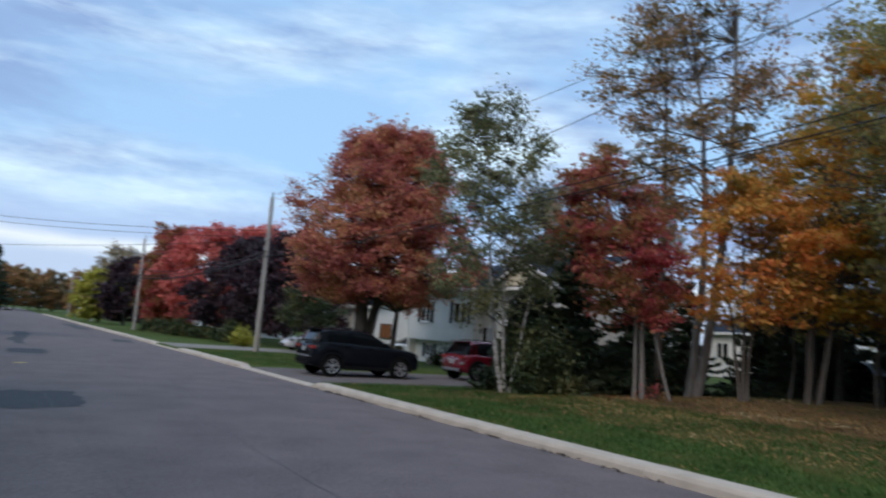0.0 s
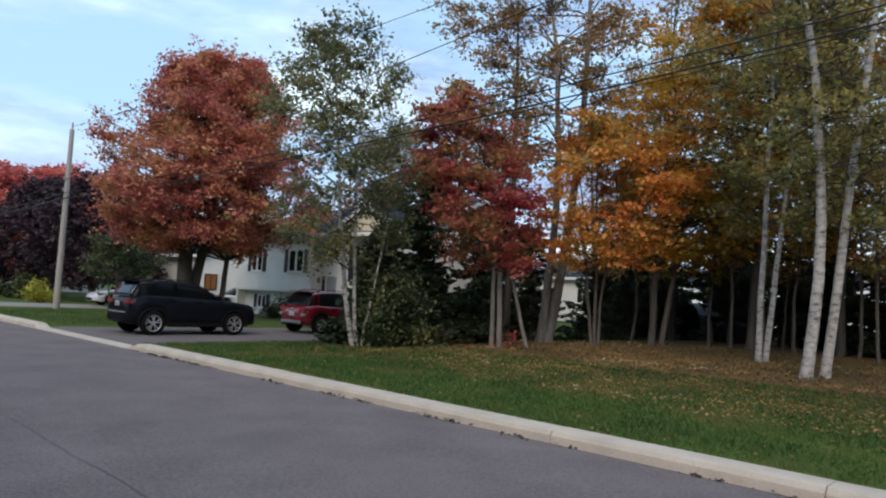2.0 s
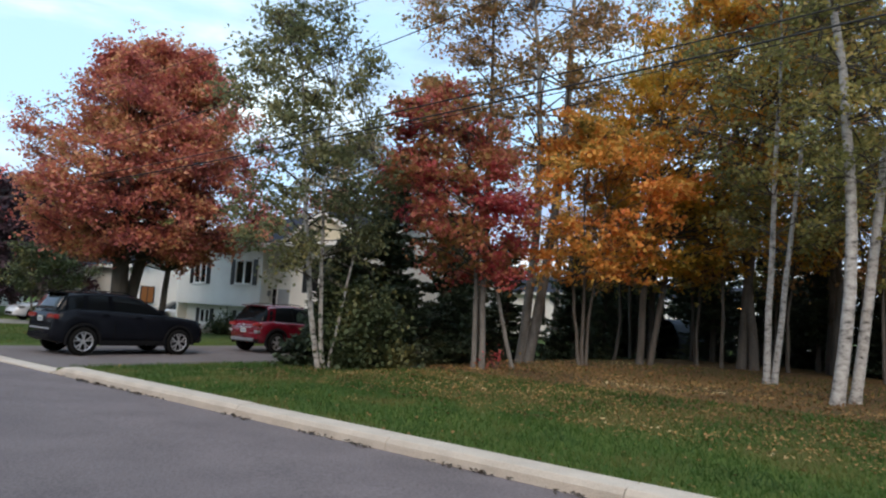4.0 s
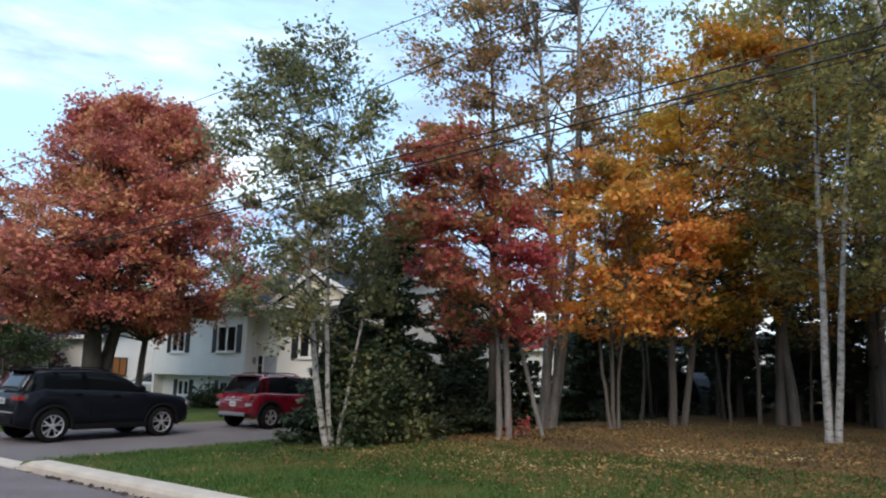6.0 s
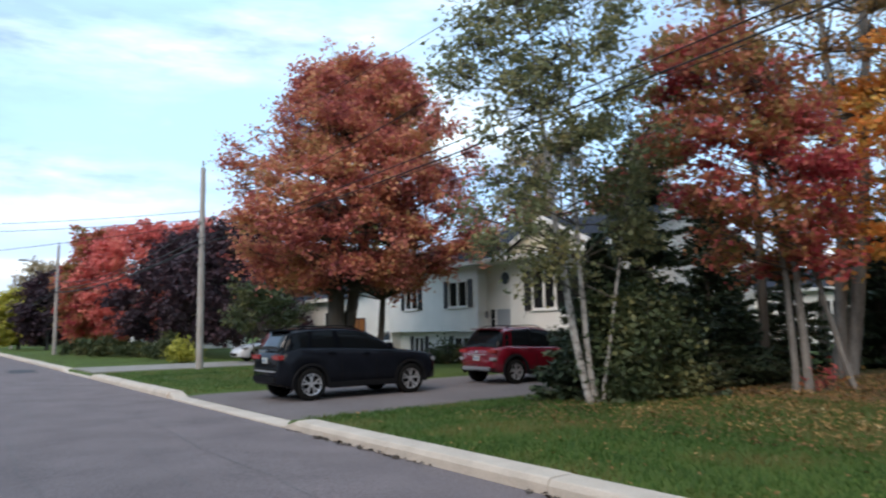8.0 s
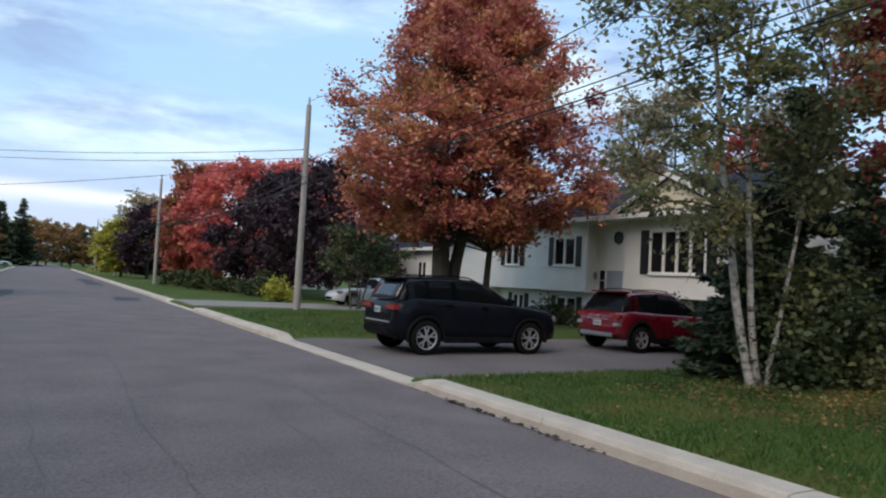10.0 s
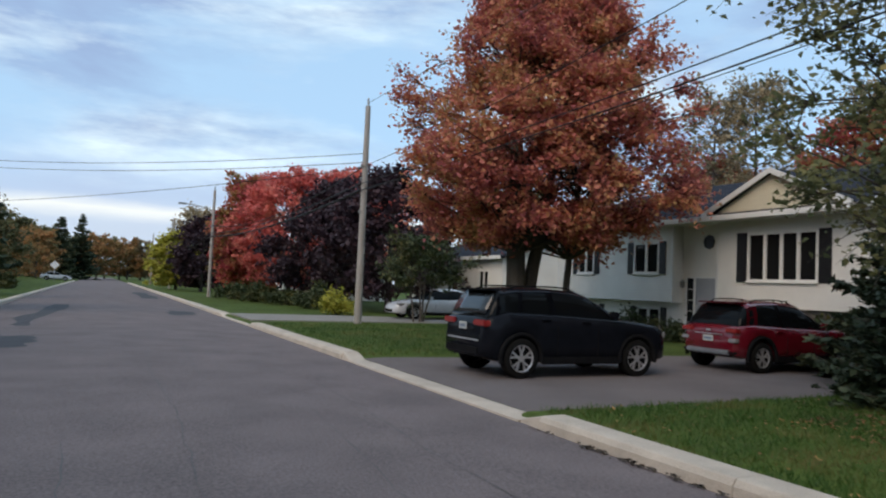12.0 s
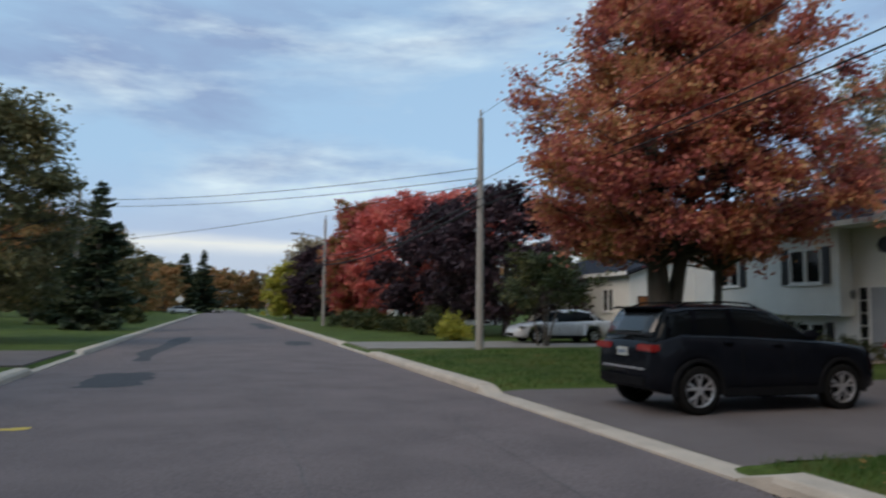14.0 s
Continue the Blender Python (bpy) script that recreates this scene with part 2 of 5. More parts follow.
def birch_bark():
    m, nt, b = base_material("white_birch_bark", 0.8, 0, 0.3)
    tc = nt.nodes.new("ShaderNodeTexCoord")
    mp = nt.nodes.new("ShaderNodeMapping")
    mp.inputs["Scale"].default_value = (2.2, 2.2, 3.6)
    link(nt, tc.outputs["Object"], mp.inputs["Vector"])
    n1 = nt.nodes.new("ShaderNodeTexNoise")
    n1.inputs["Scale"].default_value, n1.inputs["Detail"].default_value = 2.6, 9
    n1.inputs["Roughness"].default_value = 0.68
    link(nt, mp.outputs["Vector"], n1.inputs["Vector"])
    ramp = nt.nodes.new("ShaderNodeValToRGB")
    e = ramp.color_ramp.elements
    e[0].position, e[0].color = 0.34, (0.06, 0.055, 0.05, 1)
    e[1].position, e[1].color = 0.48, (0.31, 0.29, 0.27, 1)
    x = e.new(0.7)
    x.color = (0.49, 0.465, 0.43, 1)
    link(nt, n1.outputs["Fac"], ramp.inputs["Fac"])
    link(nt, ramp.outputs["Color"], b.inputs["Base Color"])
    return m


M["birch"] = birch_bark()


def lawn_material():
    """Turf: mown green near the kerb, with browned, leaf-littered ground under the trees."""
    m, nt, b = base_material("lawn", 0.95, 0, 0.2)
    tc = nt.nodes.new("ShaderNodeTexCoord")
    big, small = nt.nodes.new("ShaderNodeTexNoise"), nt.nodes.new("ShaderNodeTexNoise")
    big.inputs["Scale"].default_value, big.inputs["Detail"].default_value = 0.5, 5
    small.inputs["Scale"].default_value, small.inputs["Detail"].default_value = 14, 6
    link(nt, tc.outputs["Object"], big.inputs["Vector"])
    link(nt, tc.outputs["Object"], small.inputs["Vector"])
    mx = nt.nodes.new("ShaderNodeMix")
    mx.inputs[0].default_value = 0.5
    link(nt, big.outputs["Fac"], mx.inputs[2])
    link(nt, small.outputs["Fac"], mx.inputs[3])
    green = nt.nodes.new("ShaderNodeValToRGB")
    e = green.color_ramp.elements
    e[0].position, e[0].color = 0.33, (0.036, 0.052, 0.011, 1)
    e[1].position, e[1].color = 0.60, (0.078, 0.118, 0.021, 1)
    mid = e.new(0.72)
    mid.color = (0.15, 0.12, 0.045, 1)
    link(nt, mx.outputs[0], green.inputs["Fac"])
    brown = nt.nodes.new("ShaderNodeValToRGB")
    e = brown.color_ramp.elements
    e[0].position, e[0].color = 0.35, (0.050, 0.034, 0.017, 1)
    e[1].position, e[1].color = 0.66, (0.165, 0.098, 0.038, 1)
    link(nt, mx.outputs[0], brown.inputs["Fac"])
    sx = nt.nodes.new("ShaderNodeSeparateXYZ")
    link(nt, tc.outputs["Object"], sx.inputs["Vector"])
    wob = nt.nodes.new("ShaderNodeMath")
    wob.operation = "MULTIPLY_ADD"
    wob.inputs[1].default_value, wob.inputs[2].default_value = 5.0, -2.5
    link(nt, big.outputs["Fac"], wob.inputs[0])
    add = nt.nodes.new("ShaderNodeMath")
    link(nt, sx.outputs["X"], add.inputs[0])
    link(nt, wob.outputs[0], add.inputs[1])
    edge = nt.nodes.new("ShaderNodeMapRange")
    edge.inputs["From Min"].default_value, edge.inputs["From Max"].default_value = 2.6, 5.8
    link(nt, add.outputs[0], edge.inputs["Value"])
    near = nt.nodes.new("ShaderNodeMapRange")
    near.inputs["From Min"].default_value, near.inputs["From Max"].default_value = 19.5, 16.5
    link(nt, sx.outputs["Y"], near.inputs["Value"])
    mul = nt.nodes.new("ShaderNodeMath")
    mul.operation = "MULTIPLY"
    link(nt, edge.outputs["Result"], mul.inputs[0])
    link(nt, near.outputs["Result"], mul.inputs[1])
    pick = nt.nodes.new("ShaderNodeMixRGB")
    link(nt, mul.outputs[0], pick.inputs["Fac"])
    link(nt, green.outputs["Color"], pick.inputs["Color1"])
    link(nt, brown.outputs["Color"], pick.inputs["Color2"])
    link(nt, pick.outputs["Color"], b.inputs["Base Color"])
    bp = nt.nodes.new("ShaderNodeBump")
    bp.inputs["Strength"].default_value, bp.inputs["Distance"].default_value = 0.7, 0.04
    link(nt, small.outputs["Fac"], bp.inputs["Height"])
    link(nt, bp.outputs["Normal"], b.inputs["Normal"])
    return m


M["lawn"] = lawn_material()

L = {
    "maple": leaf_material("maple_leaves", [(0.04, (0.17, 0.06, 0.07)), (0.22, (0.42, 0.12, 0.12)), (0.42, (0.57, 0.19, 0.145)), (0.60, (0.61, 0.27, 0.145)), (0.78, (0.61, 0.37, 0.165)), (0.94, (0.27, 0.24, 0.10))], 0.28, 0.42, 0.6, 0.95),
    "dull": leaf_material("dull_green_leaves", [(0.1, (0.085, 0.095, 0.05)), (0.5, (0.15, 0.15, 0.07)), (0.9, (0.26, 0.20, 0.09))], through=0.35),
    "crimson": leaf_material("crimson_leaves", [(0.08, (0.36, 0.04, 0.055)), (0.32, (0.49, 0.10, 0.105)), (0.52, (0.47, 0.185, 0.10)), (0.70, (0.36, 0.22, 0.08)), (0.88, (0.20, 0.19, 0.06))], through=0.5),
    "orange": leaf_material("orange_leaves", [(0.08, (0.62, 0.16, 0.05)), (0.34, (0.74, 0.29, 0.07)), (0.56, (0.74, 0.41, 0.10)), (0.74, (0.46, 0.31, 0.07)), (0.9, (0.22, 0.20, 0.06))], through=0.5),
    "amber": leaf_material("amber_leaves", [(0.06, (0.20, 0.19, 0.05)), (0.25, (0.38, 0.29, 0.055)), (0.45, (0.62, 0.37, 0.055)), (0.68, (0.68, 0.31, 0.05)), (0.9, (0.58, 0.17, 0.05))], through=0.5),
    "olive": leaf_material("olive_leaves", [(0.08, (0.14, 0.16, 0.065)), (0.4, (0.26, 0.255, 0.09)), (0.7, (0.42, 0.34, 0.11)), (0.92, (0.52, 0.30, 0.11))], through=0.52),
    "green": leaf_material("birch_leaves", [(0.08, (0.095, 0.115, 0.06)), (0.5, (0.19, 0.20, 0.095)), (0.8, (0.30, 0.27, 0.12)), (0.96, (0.46, 0.36, 0.15))], through=0.5),
    "maroon": leaf_material("maroon_leaves", [(0.1, (0.030, 0.020, 0.030)), (0.6, (0.055, 0.032, 0.042)), (0.95, (0.11, 0.042, 0.045))], through=0.2),
    "scarlet": leaf_material("scarlet_leaves", [(0.1, (0.46, 0.10, 0.10)), (0.5, (0.72, 0.19, 0.16)), (0.9, (0.74, 0.30, 0.20))], through=0.48),
    "rust": leaf_material("rust_leaves", [(0.1, (0.15, 0.13, 0.05)), (0.4, (0.30, 0.20, 0.08)), (0.7, (0.46, 0.23, 0.10)), (0.95, (0.55, 0.27, 0.12))]),
    "yellow": leaf_material("yellow_leaves", [(0.1, (0.22, 0.23, 0.05)), (0.5, (0.42, 0.40, 0.06)), (0.9, (0.52, 0.46, 0.09))]),
    "needle": leaf_material("spruce_needles", [(0.1, (0.026, 0.044, 0.028)), (0.5, (0.055, 0.080, 0.045)), (0.95, (0.12, 0.13, 0.065))], through=0.25),
    "shrub": leaf_material("shrub_leaves", [(0.1, (0.03, 0.05, 0.022)), (0.5, (0.07, 0.09, 0.038)), (0.95, (0.19, 0.17, 0.06))], through=0.25),
    "bare": leaf_material("sparse_leaves", [(0.1, (0.24, 0.20, 0.13)), (0.5, (0.36, 0.29, 0.18)), (0.9, (0.42, 0.31, 0.18))]),
}

# ---- mesh helpers ----


def fill(me, mats):
    for m in mats if isinstance(mats, (list, tuple)) else [mats]:
        me.materials.append(m)
    return me


def part(name, bm, material, parent=None, label="", smooth=False):
    """Links a bmesh as one mesh object."""
    me = bpy.data.meshes.new(name)
    bm.to_mesh(me)
    bm.free()
    if smooth:
        me.shade_smooth()
    ob = new(name, fill(me, material))
    ob.parent = parent
    if label:
        ob["label"] = label
    return ob


def soup(name, verts, quads, material, parent=None, label="", smooth=False):
    """Links vertex and quad arrays as one mesh object."""
    verts, quads = np.asarray(verts, dtype=np.float32), np.asarray(quads, dtype=np.int32)
    me = bpy.data.meshes.new(name)
    me.vertices.add(len(verts))
    me.vertices.foreach_set("co", verts.ravel())
    me.loops.add(quads.size)
    me.loops.foreach_set("vertex_index", quads.ravel())
    me.polygons.add(len(quads))
    me.polygons.foreach_set("loop_start", np.arange(0, quads.size, 4, dtype=np.int32))
    me.update(calc_edges=True)
    if smooth:
        me.shade_smooth()
    ob = new(name, fill(me, material))
    ob.parent = parent
    if label:
        ob["label"] = label
    return ob


def thing(name, at, label, category, group="", turn=0.0):
    ob = new(name)
    ob.matrix_basis = pose(*at, 0, 0, turn)
    ob.empty_display_size = 0.2
    return tagged(ob, label, category, group)


def box(bm, x0, x1, y0, y1, z0, z1, bevel=0.0):
    r = bmesh.ops.create_cube(bm, size=1.0, matrix=Matrix.LocRotScale(((x0 + x1) / 2, (y0 + y1) / 2, (z0 + z1) / 2), None, (abs(x1 - x0), abs(y1 - y0), abs(z1 - z0))))
    if bevel:
        es = {e for v in r["verts"] for e in v.link_edges}
        bmesh.ops.bevel(bm, geom=list(es), offset=bevel, segments=2, affect="EDGES", clamp_overlap=True)
    return bm


def boxed(x0, x1, y0, y1, z0, z1, bevel=0.0):
    return box(bmesh.new(), x0, x1, y0, y1, z0, z1, bevel)


def prism(points, axis, a, b):
    """A polygon drawn out along one axis; points in the other two coordinates."""
    bm = bmesh.new()

    def lay(p, d):
        return {"x": (d, p[0], p[1]), "y": (p[0], d, p[1]), "z": (p[0], p[1], d)}[axis]

    one = [bm.verts.new(lay(p, a)) for p in points]
    two = [bm.verts.new(lay(p, b)) for p in points]
    bm.faces.new(one)
    bm.faces.new(two[::-1])
    for i in range(len(points)):
        j = (i + 1) % len(points)
        bm.faces.new((one[i], two[i], two[j], one[j]))
    bmesh.ops.recalc_face_normals(bm, faces=bm.faces[:])
    return bm


def lathe(profile, n=28, axis="y"):
    """A ring of (radius, offset along the axis) turned round the axis."""
    bm = bmesh.new()
    rings = []
    for r, d in profile:
        ring = []
        for k in range(n):
            a = 2 * math.pi * k / n
            c, s = r * math.cos(a), r * math.sin(a)
            ring.append(bm.verts.new({"y": (c, d, s), "z": (c, s, d), "x": (d, c, s)}[axis]))
        rings.append(ring)
    for one, two in zip(rings, rings[1:]):
        for k in range(n):
            bm.faces.new((one[k], one[(k + 1) % n], two[(k + 1) % n], two[k]))
    bmesh.ops.recalc_face_normals(bm, faces=bm.faces[:])
    return bm


class Tubes:
    """Collects tapered tubes as quads."""

    def __init__(self):
        self.v, self.q, self.n = [], [], 0

    def add(self, pts, radii, sides=6):
        pts = np.asarray(pts, float)
        tang = np.gradient(pts, axis=0)
        tang /= np.linalg.norm(tang, axis=1)[:, None] + 1e-9
        ref = np.array([0.31, 0.95, 0.05]) if abs(tang[0][2]) > 0.5 else np.array([0, 0, 1.0])
        u = np.cross(tang, ref)
        u /= np.linalg.norm(u, axis=1)[:, None] + 1e-9
        w = np.cross(tang, u)
        a = np.arange(sides) * 2 * math.pi / sides
        ring = u[:, None, :] * np.cos(a)[None, :, None] + w[:, None, :] * np.sin(a)[None, :, None]
        self.v.append((pts[:, None, :] + ring * np.asarray(radii)[:, None, None]).reshape(-1, 3))
        k = np.arange(sides)
        for i in range(len(pts) - 1):
            lo, hi = self.n + i * sides, self.n + (i + 1) * sides
            self.q.append(np.stack([lo + k, lo + (k + 1) % sides, hi + (k + 1) % sides, hi + k], 1))
        self.n += len(pts) * sides
        return self

    def made(self, name, material, parent=None, label=""):
        return soup(name, np.concatenate(self.v), np.concatenate(self.q), material, parent, label, True)


def leaf_quads(centres, size, rng, up=0.4, long=1.5):
    """One folded diamond of a leaf at each centre."""
    n = len(centres)
    nrm = rng.normal(size=(n, 3))
    nrm[:, 2] += up * np.sign(nrm[:, 2])
    nrm /= np.linalg.norm(nrm, axis=1)[:, None]
    d = rng.normal(size=(n, 3))
    d -= nrm * (d * nrm).sum(1)[:, None]
    d /= np.linalg.norm(d, axis=1)[:, None] + 1e-9
    s = np.cross(nrm, d)
    k = size * rng.uniform(0.6, 1.3, n)[:, None]
    bend = nrm * k * 0.18
    v = np.stack([centres - d * k * long / 2, centres + s * k / 2 + bend, centres + d * k * long / 2 - bend, centres - s * k / 2 + bend], 1)
    return v.reshape(-1, 3), np.arange(4 * n).reshape(n, 4)


# ---- trees ----


CROWNS = {
    "oval": ((0, 0.40), (0.15, 0.75), (0.4, 1.0), (0.65, 0.88), (0.85, 0.55), (1, 0.15)),
    "broad": ((0, 0.62), (0.2, 1.0), (0.45, 0.95), (0.7, 0.68), (0.9, 0.34), (1, 0.10)),
    "dome": ((0, 0.55), (0.10, 0.92), (0.26, 1.0), (0.48, 0.92), (0.65, 0.72), (0.8, 0.49), (0.93, 0.25), (1, 0.10)),
    "round": ((0, 0.55), (0.2, 0.92), (0.45, 1.0), (0.7, 0.86), (0.9, 0.50), (1, 0.2)),
}


def crown_radius(u, shape):
    us, rs = zip(*CROWNS[shape])
    return float(np.interp(u, us, rs))


def stem_line(stem, height, trunk, rng):
    """A bent, tapered stem: base x, y, (x, y at a third of its height,) top x, y, share of the height (, radius)."""
    n = 13
    f = np.linspace(0, 1, n)
    if len(stem) == 5:
        bx, by, tx, ty, share = stem
        mx, my, r0 = bx + 0.32 * (tx - bx), by + 0.32 * (ty - by), trunk * (0.55 + 0.45 * share)
    else:
        bx, by, mx, my, tx, ty, share, r0 = stem
    k = 0.35
    w0, w1, w2 = (f - k) * (f - 1) / k, f * (f - 1) / (k * (k - 1)), f * (f - k) / (1 - k)
    wob = np.cumsum(rng.normal(0, 0.022, (n, 2)), 0)
    wob -= wob[0]
    top = height * share * 0.96
    pts = np.stack([bx * w0 + mx * w1 + tx * w2 + wob[:, 0], by * w0 + my * w1 + ty * w2 + wob[:, 1], f * top - 0.12 * (1 - f)], 1)
    pts = np.insert(pts, 1, pts[0] * 0.72 + pts[1] * 0.28, 0)
    r = r0 * ((1 - f) ** 0.7 * 0.95 + 0.04)
    r = np.insert(r, 1, r[0] * 1.02)
    r[0] *= 1.25
    return pts, r


def tree(name, at, label, leaf, bark, seed, height, low, radius, trunk=0.16, stems=((0, 0, 0, 0, 1.0),), clumps=60, leaves=9000, size=0.13,
         shape="oval", spread=0.55, shift=(0, 0), bare=0, group="", limb=0.034, flat=0.6, twigs=6):
    """A deciduous tree: bent stems, limbs out to sprays, leaves strung along the twigs of each spray."""
    rng = np.random.default_rng(seed)
    ob = thing(name, at, label, "tree", group)
    wood, limbs = Tubes(), Tubes()
    axes = [stem_line(st, height, trunk, rng) for st in stems]
    for pts, r in axes:
        wood.add(pts, r, 10)
    runs, weights = [], []
    lobes = rng.uniform(0, 6.28, 4)
    for c in range(clumps):
        u = ((c + rng.uniform()) / clumps) ** (1.15 if shape == "dome" else 0.95)
        a = rng.uniform(0, 2 * math.pi)
        uneven = 1 + 0.06 * math.sin(2 * a + lobes[0]) + 0.07 * math.sin(3 * a + lobes[1] + 6 * u) + 0.06 * math.sin(5 * a + lobes[2] - 9 * u)
        R = radius * crown_radius(u, shape) * uneven * rng.uniform(0.10, 1.0) ** 0.42 * rng.uniform(0.9, 1.1)
        z = low + (height - low) * u
        p, r = axes[rng.integers(len(axes))]
        k = min(13, int(np.searchsorted(p[:, 2], z)))
        out = np.array([math.cos(a), math.sin(a), 0.0])
        hub = np.array([p[k][0] * 0.6 + shift[0] * (0.35 + 0.65 * u), p[k][1] * 0.6 + shift[1] * (0.35 + 0.65 * u), z])
        end = hub + out * R
        reach = math.hypot(end[0] - p[k][0], end[1] - p[k][1])
        za = max(low * 0.85, z - (0.15 + 0.45 * rng.uniform()) * reach - 0.3)
        ka = int(np.clip(np.searchsorted(p[:, 2], za), 2, 11))
        start = p[ka]
        far = np.linalg.norm(end - start)
        mid = (start + end) / 2 + np.array([0, 0, 0.10 * far]) + rng.normal(0, 0.07, 3) * far
        t = np.linspace(0, 1, 6)[:, None]
        limbs.add((1 - t) ** 2 * start + 2 * t * (1 - t) * mid + t ** 2 * end, np.linspace(min(r[ka] * 0.42, limb), 0.010, 6), 5)
        root = mid * 0.3 + end * 0.7
        heavy = rng.uniform(0.35, 1.5)
        for _ in range(twigs + bare):
            turn = rng.normal(0, 1.0)
            way = np.array([out[0] * math.cos(turn) - out[1] * math.sin(turn), out[0] * math.sin(turn) + out[1] * math.cos(turn), rng.normal(0.08, 0.42)])
            ln = spread * rng.uniform(0.7, 1.9)
            tip = root * 0.4 + end * 0.6 + way * ln
            t = np.linspace(0, 1, 4)[:, None]
            line = root * (1 - t) + tip * t + np.array([0, 0, 0.14 * ln]) * (t * (1 - t)) * 4
            limbs.add(line, (0.012, 0.009, 0.006, 0.003), 3)
            runs.append(line)
            weights.append(heavy * ln * rng.uniform(0.4, 1.4))
    wood.made("trunk", bark, ob)
    limbs.made("branchwork", M["bark_dark"], ob)
    runs, weights = np.array(runs), np.array(weights)
    pick = rng.choice(len(runs), leaves, p=weights / weights.sum())
    along_twig = rng.uniform(0.5, 3.0, leaves)
    lo = np.minimum(2, along_twig.astype(int))
    frac = (along_twig - lo)[:, None]
    spots = runs[pick, lo] * (1 - frac) + runs[pick, lo + 1] * frac
    spots = spots + np.clip(rng.normal(0, 1, (leaves, 3)), -2, 2) * (0.05 + 0.24 * spread) * np.array([1, 1, flat])
    spots = spots[spots[:, 2] > low * 0.78]
    v, q = leaf_quads(spots, size, rng)
    soup("crown", v, q, leaf, ob)
    return ob


def conifer(name, at, label, seed, height, radius, low=0.3, leaf=None, bark=None, per=95, group="", size=0.105, ragged=0.3):
    """A spruce: whorls of drooping boughs with flat sprays."""
    rng = np.random.default_rng(seed)
    ob = thing(name, at, label, "tree", group)
    wood, spots = Tubes(), []
    f = np.linspace(0, 1, 8)
    wood.add(np.stack([0 * f, 0 * f, f * height - 0.1], 1), 0.018 * height * (1 - f) + 0.012, 8)
    z = low
    while z < height * 0.985:
        u = (z - low) / (height - low)
        reach = radius * (1 - u) ** 0.8 + 0.08
        for b in range(rng.integers(6, 9)):
            a = rng.uniform(0, 2 * math.pi)
            ln = reach * rng.uniform(1 - 2 * ragged, 1 + ragged * 0.6)
            t = np.linspace(0, 1, 5)
            drop = -0.18 * ln * np.sin(t * 2.2) + 0.12 * ln * t ** 2 + 0.1 * ln * t * (u - 0.3)
            pts = np.stack([np.cos(a) * ln * t, np.sin(a) * ln * t, z + drop], 1)
            wood.add(pts, np.linspace(0.02, 0.004, 5), 3)
            m = max(5, int(per * ln / radius))
            tt = rng.uniform(0.12, 1, m) ** 0.75
            side = rng.normal(0, 0.17, m) * ln * (1.15 - tt)
            sp = np.stack([np.cos(a) * ln * tt - np.sin(a) * side, np.sin(a) * ln * tt + np.cos(a) * side, z + np.interp(tt, t, drop) - np.abs(rng.normal(0, 0.06, m)) - 0.02], 1)
            spots.append(sp)
        z += height * rng.uniform(0.026, 0.045)
    wood.made("trunk", bark or M["bark_dark"], ob)
    v, q = leaf_quads(np.concatenate(spots), size, rng, 1.4, 2.2)
    soup("crown", v, q, leaf or L["needle"], ob)
    return ob


def shrub(name, at, label, seed, rx, ry, h, leaf, leaves=3500, size=0.10, clumps=26, group=""):
    rng = np.random.default_rng(seed)
    ob = thing(name, at, label, "shrub", group)
    wood, spots = Tubes(), []
    for c in range(clumps):
        a, k = rng.uniform(0, 6.28), math.sqrt(rng.uniform(0.02, 1))
        end = np.array([rx * k * math.cos(a), ry * k * math.sin(a), h * rng.uniform(0.25, 1.0) * (1 - 0.45 * k * k)])
        t = np.linspace(0, 1, 4)[:, None]
        wood.add(t * end * np.array([1, 1, 1]) + np.array([0, 0, -0.05]) * (1 - t), np.linspace(0.022, 0.005, 4), 4)
        spots.append(end + rng.normal(0, 1, (leaves // clumps, 3)) * np.array([0.26, 0.26, 0.2]) * (0.6 + 0.25 * h))
    spots = np.concatenate(spots)
    spots = spots[spots[:, 2] > 0.03]
    wood.made("stem", M["bark_dark"], ob)
    v, q = leaf_quads(spots, size, rng)
    soup("foliage", v, q, leaf, ob)
    return ob


# ---- ground, road, kerbs ----
ROAD_W, DRIVE0, DRIVE1 = -8.75, 20.3, 26.6


def ground_z(x, y):
    """Height of the turf: a gentle rise from the kerb, lower round the driveway."""
    if x < -4:
        return 0.12 + 0.012 * min(40.0, max(0.0, ROAD_W - x))
    rise = 0.11 + 0.030 * min(14.0, max(0.0, x - 0.3))
    flat = 0.09 + 0.006 * min(20.0, max(0.0, x))
    k = min(1.0, max(0.0, (y - 14.0) / 5.0))
    k = k * k * (3 - 2 * k)
    return rise * (1 - k) + flat * k


def grid_lines(lo, hi, dense_lo, dense_hi, step, far):
    mid = list(np.arange(dense_lo, dense_hi + step / 2, step))
    out, d = [], step
    x = dense_lo
    while x > lo:
        d *= far
        x -= d
        out.append(max(lo, x))
    up, d, x = [], step, dense_hi
    while x < hi:
        d *= far
        x += d
        up.append(min(hi, x))
    return out[::-1] + mid + up


